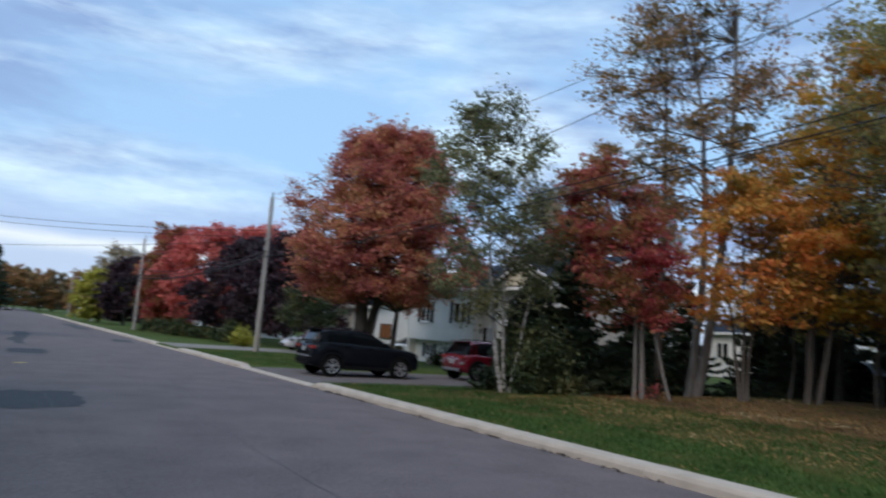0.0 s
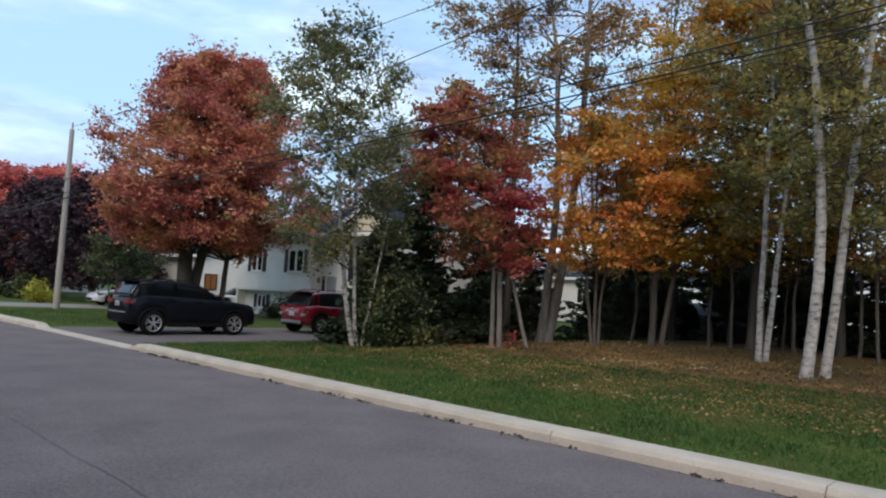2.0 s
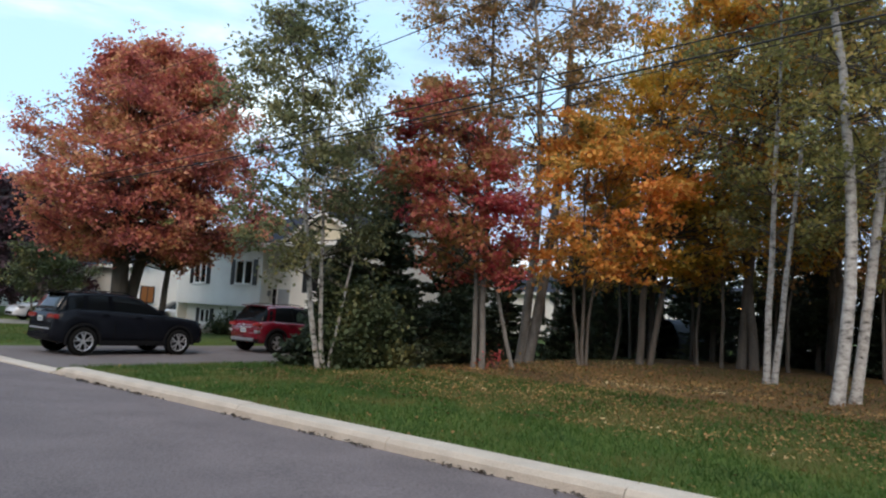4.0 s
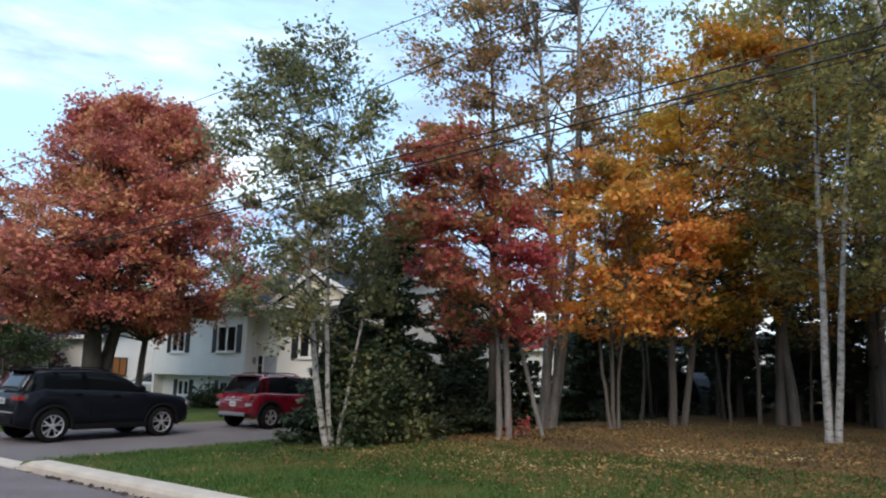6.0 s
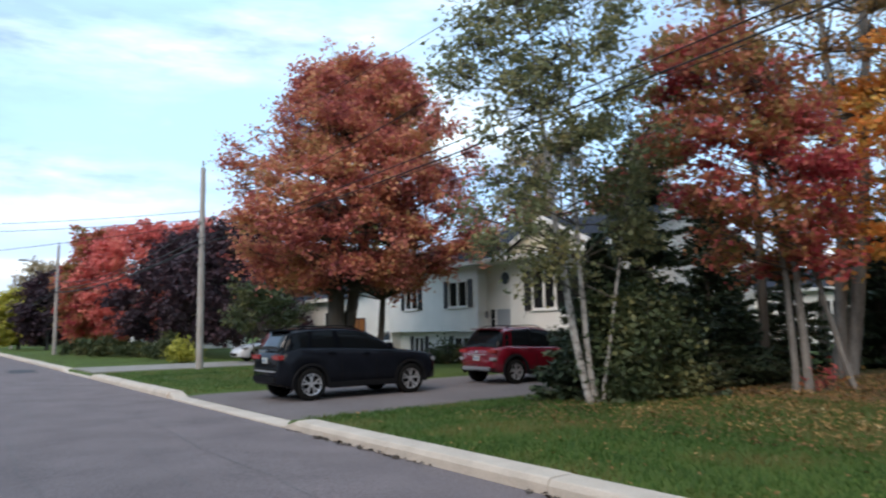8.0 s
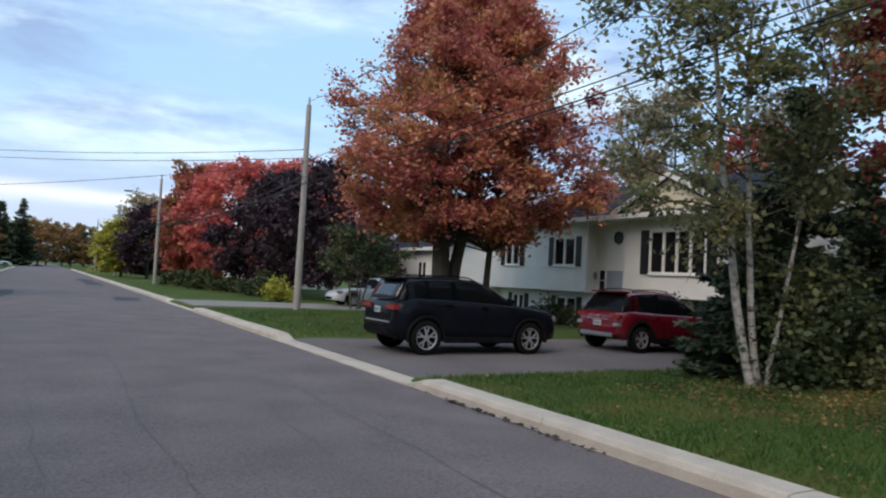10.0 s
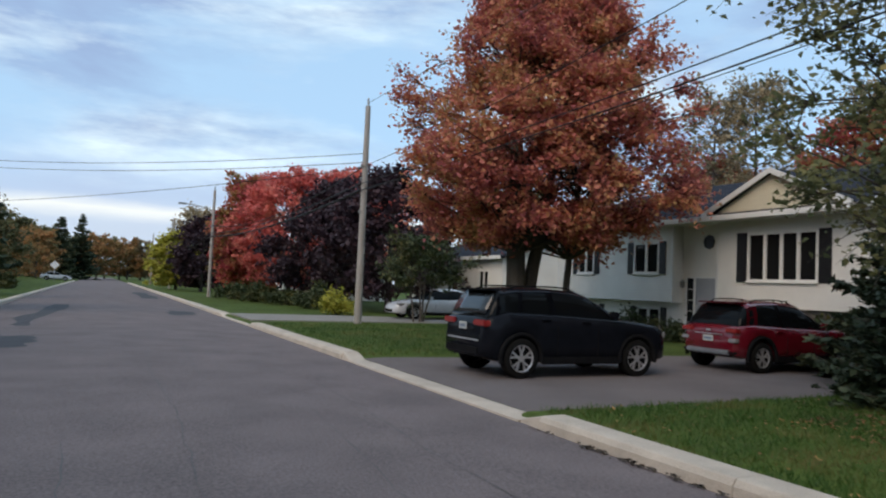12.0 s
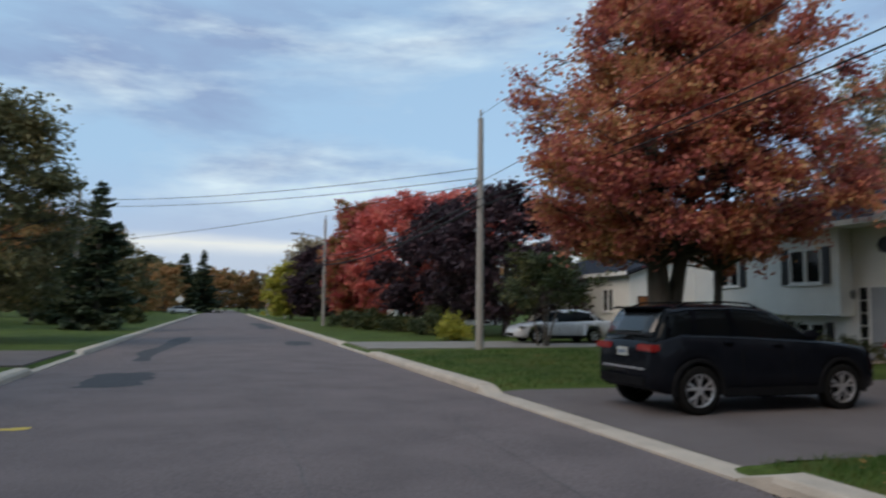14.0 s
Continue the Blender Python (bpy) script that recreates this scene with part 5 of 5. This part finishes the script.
# ---- trees and planting ----
G = ground_z
tree("maple_tree", (6.6, 31.4, G(6.6, 31.4)), "large maple with dense red-orange autumn leaves", L["maple"], M["bark_dark"], 11, 11.5, 3.0, 4.1, 0.3,
     ((0.35, -0.2, 0.2, -0.1, -0.2, 0.1, 1.0, 0.36), (0.55, 0.0, 1.1, -0.2, 1.9, -0.6, 0.85, 0.26), (1.75, -0.5, 2.0, -0.6, 2.4, -0.9, 0.72, 0.14)), 500, 92000, 0.105, "dome", 0.46, shift=(0.45, -0.25), flat=0.8)
tree("birch_tree", (5.4, 17.8, G(5.4, 17.8)), "green-leaved birch with several white leaning stems", L["green"], M["birch"], 24, 9.2, 2.3, 1.75, 0.08,
     ((0, 0, -0.42, 0.34, -0.8, 0.6, 1.0, 0.078), (0.10, -0.06, -0.15, 0.12, 0.1, 0.1, 0.95, 0.062), (0.16, -0.14, 0.40, -0.33, 0.9, -0.6, 0.7, 0.042)), 110, 13500, 0.08, "broad", 0.42, bare=1, limb=0.018, shift=(-0.85, 0.65))
tree("red_maple_tree", (8.6, 15.55, G(8.6, 15.55)), "young maple with crimson autumn leaves and pale twin trunks", L["crimson"], M["bark_pale"], 31, 7.3, 2.2, 1.75, 0.085,
     ((0, 0, -0.06, 0.08, -0.4, 0.5, 0.9, 0.075), (0.15, -0.18, 0.09, -0.11, 0.0, 0.1, 1.0, 0.09), (0.66, -0.82, 0.38, -0.47, -0.3, 0.2, 0.72, 0.062)), 95, 14000, 0.095, "round", 0.42, shift=(-0.75, 0.85), limb=0.024, flat=0.4)
tree("tall_maple_tree", (12.2, 16.5, G(12.2, 16.5)), "tall pale-barked tree with thinning brown-orange leaves", L["rust"], M["bark_pale"], 41, 15.5, 5.6, 2.9, 0.165,
     ((0, 0, 0.22, -0.31, -0.2, 0.3, 0.9, 0.155), (0.14, -0.18, 0.52, -0.74, 0.7, -1.0, 1.0, 0.17)), 100, 10500, 0.095, "oval", 0.5, bare=2)
tree("tall_maple_tree", (13.5, 19.0, G(13.5, 19.0)), "tall dark-trunked tree with sparse brown leaves", L["rust"], M["bark_dark"], 42, 15.0, 7.0, 2.5, 0.13,
     ((0, 0, 0.02, -0.02, -0.2, 0.2, 1.0, 0.14),), 60, 6000, 0.10, "oval", 0.5, bare=2, shift=(-0.9, 0.9))
tree("orange_maple_tree", (11.9, 14.2, G(11.9, 14.2)), "slender maple cluster with bright orange leaves", L["orange"], M["bark"], 51, 7.0, 2.3, 2.3, 0.07,
     ((-0.05, 0.06, -0.15, 0.25, -0.8, 0.3, 0.9, 0.055), (0.0, 0.0, 0.0, 0.0, 0.1, 0, 1.0, 0.06), (0.07, -0.08, 0.12, -0.18, 0.7, -0.5, 0.85, 0.05)), 64, 9600, 0.105, "oval", 0.5, shift=(-0.1, -0.4), limb=0.022, flat=0.35)
tree("amber_maple_tree", (14.2, 13.4, G(14.2, 13.4)), "broad maple with amber and olive leaves", L["amber"], M["bark"], 61, 11.5, 2.6, 3.3, 0.13,
     ((-0.07, 0.1, 0.02, 0.0, 0.4, -0.8, 1.0, 0.115), (0.11, -0.14, 0.30, -0.5, 1.4, -1.7, 0.85, 0.10)), 190, 30000, 0.10, "oval", 0.55, shift=(1.1, -1.4), flat=0.4)
tree("birch_tree", (12.0, 9.34, G(12.0, 9.34)), "leaning birch with olive-green leaves", L["olive"], M["birch"], 71, 11.5, 3.1, 2.1, 0.11,
     ((0, 0, 0.02, -0.06, 0.1, -0.2, 1.0, 0.09), (0.05, -0.15, 0.16, -0.5, 0.4, -1.2, 0.9, 0.082)), 100, 9000, 0.085, "oval", 0.5, limb=0.018)
tree("birch_tree", (9.19, 7.32, G(9.19, 7.32)), "thick white birch trunk with dark bark scars", L["olive"], M["birch"], 81, 14.0, 3.9, 2.2, 0.165,
     ((0, 0, 0.06, -0.24, -0.4, 1.5, 1.0, 0.13),), 90, 7500, 0.08, "oval", 0.5, limb=0.018, shift=(0.9, -0.5))
tree("birch_tree", (9.73, 7.11, G(9.73, 7.11)), "white birch leaning beside its thicker twin", L["olive"], M["birch"], 82, 13.5, 3.2, 2.3, 0.14,
     ((0, 0, 0.10, -0.40, 0.3, -1.1, 1.0, 0.11),), 100, 7800, 0.08, "oval", 0.5, limb=0.018, shift=(0.9, -0.6))

tree("amber_maple_tree", (17.2, 8.8, G(17.2, 8.8)), "maple with amber and rust leaves among the woodland", L["amber"], M["bark"], 62, 11.0, 3.0, 3.0, 0.12,
     ((0, 0, 0.3, 0.2, 1.0),), 90, 6500, 0.11, "oval", 0.55)
# woodland behind
back = []
rng = np.random.default_rng(7)
kinds = [("olive", "bark", "woodland tree with olive autumn leaves"), ("amber", "bark", "woodland tree with amber leaves"), ("rust", "bark", "woodland tree with rust-brown leaves")]
for k, (lk, bk, lb) in enumerate(kinds):
    back.append(tree("woodland_tree", (18.0 + 3 * k, 9.0 - 3 * k, 0.5), lb, L[lk], M[bk], 90 + k, 12.5 + k, 3.6, 3.0, 0.15, ((0, 0, 0.5, 0.4, 1.0), (0.3, 0.2, -0.7, -0.3, 0.85)), 70, 3600, 0.12, "oval", 0.6, group="woodland trees"))
spots = [(16.6, 11.3, 0), (14.6, 4.6, 1), (14.0, 0.6, 0), (19.5, 15.5, 0), (22.5, 12.0, 1), (24.0, 18.5, 2), (25.0, 4.5, 2), (29.0, 25.0, 1), (12.0, -5.0, 2), (31.0, 9.0, 2)]
for x, y, k in spots:
    c = copy_thing(back[k], pose(x, y, G(x, y), 0, 0, rng.uniform(0, 360)))
    s = rng.uniform(0.82, 1.12)
    c.scale = (s, s, s * rng.uniform(0.95, 1.1))
sp = conifer("spruce_tree", (11.5, 21.6, 0.15), "dark green spruce among the garden trees", 5, 5.2, 1.9, group="spruces")
for x, y, s in ((10.2, 20.3, 1.3), (8.9, 20.6, 0.78), (13.4, 20.6, 1.0), (15.4, 19.2, 0.9), (17.0, 22.6, 1.15), (18.2, 18.0, 0.9), (16.4, 15.8, 0.6), (22.0, 10.2, 0.6), (25.5, 7.5, 0.7), (21.5, 16.5, 0.8), (20.5, 3.0, 0.55)):
    c = copy_thing(sp, pose(x, y, G(x, y) - 0.05, 0, 0, rng.uniform(0, 360)))
    c.scale = (s, s, s)
bare_spruce = conifer("spruce_tree", (19.6, 13.2, G(19.6, 13.2)), "thin woodland spruce with bare lower stem", 6, 5.8, 1.7, low=1.5, group="spruces", ragged=0.4)
for k in range(24):
    x, y = 18.2 + 1.3 * math.sin(k * 2.3) + (3.0 if k % 2 else 0), -5.0 + k * 1.05
    if 11.5 < y < 15.5:
        x += 3.6
    s = 0.55 + 0.22 * math.sin(k * 1.7) ** 2
    c = copy_thing(sp if k % 3 == 0 else bare_spruce, pose(x, y, G(x, y) - 0.05, 0, 0, rng.uniform(0, 360)))
    c.scale = (s * 1.15, s * 1.15, s)
for k in range(15):
    x, y = 27.0 + 1.5 * math.sin(k * 2.9), -4.0 + k * 1.9
    c = copy_thing(sp if k % 2 else bare_spruce, pose(x, y, G(x, y) - 0.05, 0, 0, rng.uniform(0, 360)))
    s = 1.0 + 0.3 * math.sin(k * 1.3) ** 2
    c.scale = (s * 1.2, s * 1.2, s)
for k in range(16):
    x, y = 15.2 + 4.2 * rng.uniform(), 3.0 + 0.85 * k + rng.uniform(-0.3, 0.3)
    tree("woodland_sapling", (x, y, G(x, y)), "slim dark-stemmed sapling in the woodland shade", L["olive" if k % 2 else "rust"], M["bark"], 400 + k, rng.uniform(5.0, 7.5), 2.2, 0.9, 0.05,
         ((0, 0, rng.uniform(-0.2, 0.2), rng.uniform(-0.2, 0.2), rng.uniform(-0.6, 0.6), rng.uniform(-0.6, 0.6), 1.0, rng.uniform(0.04, 0.075)),), 16, 900, 0.10, "oval", 0.4, group="woodland saplings", limb=0.014)
conifer("young_spruce", (6.9, 18.9, 0.12), "ragged young spruce beside the driveway", 15, 3.6, 1.3, size=0.095, ragged=0.45)
for k, (x, y, h, r) in enumerate(((6.3, 18.5, 2.5, 1.25), (7.5, 17.7, 1.9, 1.35), (8.8, 18.2, 2.3, 1.3), (10.2, 17.8, 1.9, 1.3), (7.9, 19.4, 3.2, 1.4))):
    conifer("young_spruce", (x, y, G(x, y)), "bushy dark young spruce at foot of garden trees", 300 + k, h, r, 0.12, L["needle"], size=0.085, ragged=0.45, per=95)
shrub("bush", (6.6, 17.3, 0.12), "low dark-leaved bush at foot of birch", 1, 0.9, 0.6, 1.0, L["shrub"], 2600, 0.085, 16)
shrub("birch_sapling", (6.2, 17.3, 0.12), "leafy dark green sapling growing against the birch stems", 9, 0.9, 0.7, 2.3, L["shrub"], 3200, 0.085, 24)
shrub("red_seedling", (8.95, 15.1, 0.33), "small red-leaved maple seedling at tree foot", 4, 0.22, 0.18, 0.36, L["crimson"], 120, 0.07, 7)
shrub("garden_shrub", (13.0, 33.0, 0.15), "green foundation shrub before white house", 5, 0.7, 0.9, 0.9, L["shrub"], 2000, 0.09, 14)
shrub("garden_shrub", (13.1, 30.6, 0.15), "low dark shrub before house entrance", 6, 0.6, 0.8, 0.6, L["shrub"], 1600, 0.08, 12)
shrub("garden_shrub", (13.2, 26.4, 0.15), "dark foundation shrub under bay window", 7, 0.6, 1.6, 1.2, L["shrub"], 3000, 0.09, 20)
stone_bm = bmesh.new()
bmesh.ops.create_icosphere(stone_bm, subdivisions=3, radius=0.36)
for vert in stone_bm.verts:
    vert.co *= 1 + 0.22 * noise.noise(vert.co * 3.1)
    vert.co.z *= 0.8
stone = part("garden_boulder", stone_bm, M["kerb"], None, smooth=True)
stone.location = (12.6, 33.8, 0.36)
tagged(stone, "pale rounded boulder in bed before house", "boulder")
# across the lawn towards the neighbour
tree("lilac_tree", (7.6, 40.2, 0.15), "small multi-stemmed lilac beside neighbour's car", L["shrub"], M["bark"], 131, 3.6, 1.5, 1.7, 0.05, ((-0.2, 0, -0.8, 0, 1), (0.1, 0, 0.5, 0.2, 1), (0.25, 0.1, 1.2, -0.2, 0.9), (0, -0.1, -0.2, -0.5, 0.9)), 40, 4500, 0.11, "round", 0.4)
shrub("yellow_shrub", (5.6, 45.5, 0.15), "small yellow-green shrub beside driveway", 8, 0.6, 0.6, 1.1, L["yellow"], 1400, 0.10, 12)
tree("maroon_tree", (10.0, 50.0, 0.15), "dark maroon-leaved ornamental maple", L["maroon"], M["bark_dark"], 141, 7.8, 0.9, 4.2, 0.22, clumps=110, leaves=15000, size=0.20, shape="broad", spread=0.7)
tree("maroon_tree", (9.0, 58.5, 0.15), "dark maroon-leaved ornamental maple", L["maroon"], M["bark_dark"], 142, 8.0, 0.8, 4.0, 0.22, clumps=110, leaves=15000, size=0.20, shape="broad", spread=0.7)
tree("scarlet_maple_tree", (8.2, 66.0, 0.15), "scarlet maple beside the street", L["scarlet"], M["bark_dark"], 151, 9.6, 1.3, 4.6, 0.2, clumps=120, leaves=15000, size=0.24, shape="oval", spread=0.75)
tree("scarlet_maple_tree", (6.4, 74.5, 0.15), "tall red-brown maple beside the street", L["crimson"], M["bark_dark"], 152, 10.0, 1.0, 2.7, 0.2, clumps=110, leaves=13000, size=0.24, shape="oval", spread=0.7)
tree("scarlet_maple_tree", (13.0, 68.0, 0.15), "scarlet maple behind the street trees", L["scarlet"], M["bark_dark"], 153, 10.4, 3.0, 4.4, 0.2, clumps=100, leaves=12000, size=0.25, shape="oval", spread=0.75)
tree("maroon_tree", (5.0, 92.0, 0.15), "rounded dark maroon tree beside street", L["maroon"], M["bark_dark"], 161, 7.6, 0.5, 2.9, 0.2, clumps=90, leaves=11000, size=0.26, shape="round", spread=0.75)
tree("yellow_tree", (3.4, 102.0, 0.15), "bright yellow-green rounded tree beside street", L["yellow"], M["bark_dark"], 171, 6.2, 0.5, 2.7, 0.2, clumps=80, leaves=9000, size=0.28, shape="round", spread=0.75)
tree("bare_tree", (7.5, 118.0, 0.15), "pale nearly bare tree in the distance", L["bare"], M["bark"], 172, 11.0, 3.0, 4.2, 0.2, clumps=80, leaves=5000, size=0.25, shape="round", spread=0.8, bare=4)
for k, (x, y, h, r) in enumerate(((6.6, 52.0, 1.1, 1.3), (7.5, 54.5, 1.4, 1.5), (5.9, 57.5, 1.0, 1.2), (5.0, 62.0, 1.2, 1.5), (4.6, 68.0, 1.0, 1.6))):
    shrub("hedge_bush", (x, y, 0.14), "low dark garden bush along neighbour's lawn", 40 + k, r, r * 0.8, h, L["shrub"], 2200, 0.13, 16, "garden bushes")
# behind the white house
for k, (x, y, lk, h) in enumerate(((25.5, 33.0, "crimson", 9.5), (27.5, 42.8, "crimson", 9.6), (24.6, 40.2, "bare", 12.6), (30.0, 35.0, "bare", 13.0), (25.8, 38.6, "bare", 13.2), (22.0, 58.0, "olive", 11.0))):
    tree("backyard_tree", (x, y, 0.3), {"crimson": "red-leaved tree behind the white house", "bare": "thin half-bare tree behind the house"}.get(lk, "autumn tree behind the houses"), L[lk], M["bark"], 180 + k, h, 2.6, 3.0, 0.14, clumps=70, leaves=3500 if lk == "bare" else 8000, size=0.18, shape="oval", spread=0.65, bare=3 if lk == "bare" else 0)

# left side of the street
tree("oak_tree", (-13.5, 45.0, 0.2), "broad dull olive tree across the street", L["dull"], M["bark_dark"], 201, 9.2, 1.3, 3.5, 0.25, clumps=130, leaves=22000, size=0.15, shape="round", spread=0.75)
conifer("blue_spruce", (-11.8, 61.0, 0.2), "dark spruce beside opposite kerb", 211, 9.0, 3.0, per=60, size=0.26)
conifer("blue_spruce", (-15.0, 70.0, 0.2), "dark spruce across the street", 212, 8.0, 2.8, per=50, size=0.26)
for k, (x, y, lk, h) in enumerate(((-19.0, 78.0, "rust", 9), (-15.5, 92.0, "dull", 8), (-22.0, 60.0, "rust", 10), (-18.0, 104.0, "rust", 10))):
    tree("street_tree", (x, y, 0.2), "brown autumn tree across the street", L[lk], M["bark_dark"], 220 + k, h, 1.5, 3.8, 0.2, clumps=80, leaves=9000, size=0.24, shape="round", spread=0.8)
shrub("garden_shrub", (-11.5, 76.0, 0.2), "small round bush on opposite lawn", 60, 0.9, 0.9, 1.4, L["shrub"], 1500, 0.16, 12)
for k, (x, y, h) in enumerate(((-13.0, 190.0, 14.0), (-9.0, 196.0, 15.0), (-17.0, 205.0, 12.0))):
    conifer("tall_spruce", (x, y, 0.2), "tall dark spruces at the street's end", 230 + k, h, 4.8, per=60, size=0.5)
sign = thing("road_sign", (-10.6, 128.0, 0.2), "white diamond road sign on steel post", "sign")
Tubes().add([(0, 0, -0.2), (0, 0, 2.6)], [0.04, 0.04], 8).made("post", M["iron"], sign)
part("sign_plate", prism([(0, 1.75), (0.62, 2.35), (0, 2.95), (-0.62, 2.35)], "y", -0.05, -0.03), M["sign_face"], sign)
car("parked_car", (-13.5, 146.0, 0.15), 0, SEDAN, M["white_paint"], "white parked car far down the street")
# distant treeline
far_kinds = [tree("surrounding_tree", (-30.0, 230.0, 0.2), "autumn tree of the distant treeline, also set unseen behind the camera", L[lk], M["bark_dark"], 240 + k, 11.0, 0.8, 5.2, 0.25, clumps=60, leaves=3200, size=0.5, shape="round", spread=1.1, group="distant treeline") for k, lk in enumerate(("rust", "dull", "rust", "bare"))]
n = 0
for x in np.arange(-120, 130, 5.5):
    for row in range(2):
        y = 232 + row * 16 + rng.uniform(-7, 7) - 0.25 * abs(x) - (35 if abs(x) > 14 else 0)
        c = copy_thing(far_kinds[int(rng.choice([0, 0, 1, 1, 2, 3]))], pose(x + rng.uniform(-2, 2), y, 0.2, 0, 0, rng.uniform(0, 360)))
        s = rng.uniform(0.75, 1.15)
        c.scale = (s, s, s * rng.uniform(0.9, 1.15))
for x, y, k in ((14, 100, 0), (16, 118, 1), (12, 132, 2), (9, 146, 0), (10, 160, 2), (8, 176, 0), (13, 190, 1), (20, 90, 1), (24, 110, 0), (-16, 120, 0), (-18, 140, 1), (-15, 160, 0), (-17, 178, 0), (-26, 96, 1), (-30, 120, 0), (-24, 150, 1), (30, 76, 1), (28, 62, 0), (34, 50, 1), (40, 62, 0), (32, 44, 0)):
    c = copy_thing(far_kinds[k], pose(x, y, 0.2, 0, 0, rng.uniform(0, 360)))
    s = rng.uniform(0.6, 0.85)
    c.scale = (s, s, s)
# unseen trees along the street behind the camera, added to darken the cars' reflections
for x, y, k in ((-15, 12, 0), (-15.5, 5, 1), (-16, -3, 1), (-17, 27, 1), (-22, 14, 0), (-24, -8, 0), (-12, -24, 1), (4, -34, 0),(-16, -14, 0), (-22, 4, 1), (-18, 20, 0), (8, -22, 1), (-6, -50, 0), (16, -30, 0), (-28, 30, 1)):
    c = copy_thing(far_kinds[k], pose(x, y, 0.2, 0, 0, rng.uniform(0, 360)))
    c.scale = (0.8, 0.8, 0.8)

# ---- grass blades, fallen leaves, kerb debris ----


def blades(count, x0, x1, y0, y1, seed, h=0.07):
    rg = np.random.default_rng(seed)
    x, y = rg.uniform(x0, x1, count), rg.uniform(y0, y1, count)
    z = np.array([G(a, b) for a, b in zip(x, y)])
    a = rg.uniform(0, 6.28, count)
    hh = h * rg.uniform(0.5, 1.4, count)
    w = rg.uniform(0.004, 0.010, count)
    d = np.stack([np.cos(a), np.sin(a), 0 * a], 1)
    base = np.stack([x, y, z - 0.01], 1)
    lean = np.stack([rg.normal(0, 0.5, count), rg.normal(0, 0.5, count), np.ones(count)], 1) * hh[:, None]
    v = np.stack([base - d * w[:, None], base + d * w[:, None], base + lean + d * w[:, None] * 0.3, base + lean - d * w[:, None] * 0.3], 1).reshape(-1, 3)
    return v, np.arange(4 * count).reshape(count, 4)


v, q = blades(70000, 0.45, 7.2, 4.0, 20.0, 1)
tagged(soup("grass", v, q, M["grass"]), "short green lawn grass blades beside kerb", "grass", kind="stuff")
v, q = blades(9000, 6.5, 15.0, 2.0, 18.0, 8, 0.06)
tagged(soup("grass", v, q, M["grass"]), "thin grass among fallen leaves under trees", "grass", kind="stuff")
v, q = blades(16000, 0.45, 8.0, 26.8, 38.3, 2)
tagged(soup("grass", v, q, M["grass"]), "short green lawn grass before white house", "grass", kind="stuff")


def litter(count, seed, place, size=0.05):
    rg = np.random.default_rng(seed)
    pts = []
    while len(pts) < count:
        x, y = place(rg)
        if y > DRIVE0 - 0.4 and y < DRIVE1 + 0.3 and x < 11:
            continue
        pts.append((x, y, G(x, y) + 0.03 + rg.uniform(0, 0.03)))
    return leaf_quads(np.array(pts), size, rg, 3.0, 1.2)


v, q = litter(15000, 3, lambda r: (min(24, 2.8 + abs(r.normal(5.0, 3.2))), r.uniform(1, 18.5)))
tagged(soup("fallen_leaves", v, q, M["dead_leaf"]), "brown and yellow fallen leaves under trees", "leaves", kind="stuff")
v, q = litter(500, 4, lambda r: (r.uniform(0.4, 6), r.uniform(3, 20)), 0.045)
tagged(soup("fallen_leaves", v, q, M["dead_leaf"]), "scattered pale fallen leaves on green lawn", "leaves", kind="stuff")
rg = np.random.default_rng(5)
pts = []
for c in range(30):
    cy, k = rg.uniform(4, 20), rg.integers(4, 14)
    pts.append(np.stack([0.02 - np.abs(rg.normal(0, 0.05, k)), cy + rg.normal(0, 0.16, k), 0.004 + rg.uniform(0, 0.02, k)], 1))
v, q = leaf_quads(np.concatenate(pts), 0.05, rg, 3.0, 1.3)
tagged(soup("gutter_leaves", v, q, M["soil"]), "dark clumps of dead leaves along kerb gutter", "leaves", kind="stuff")
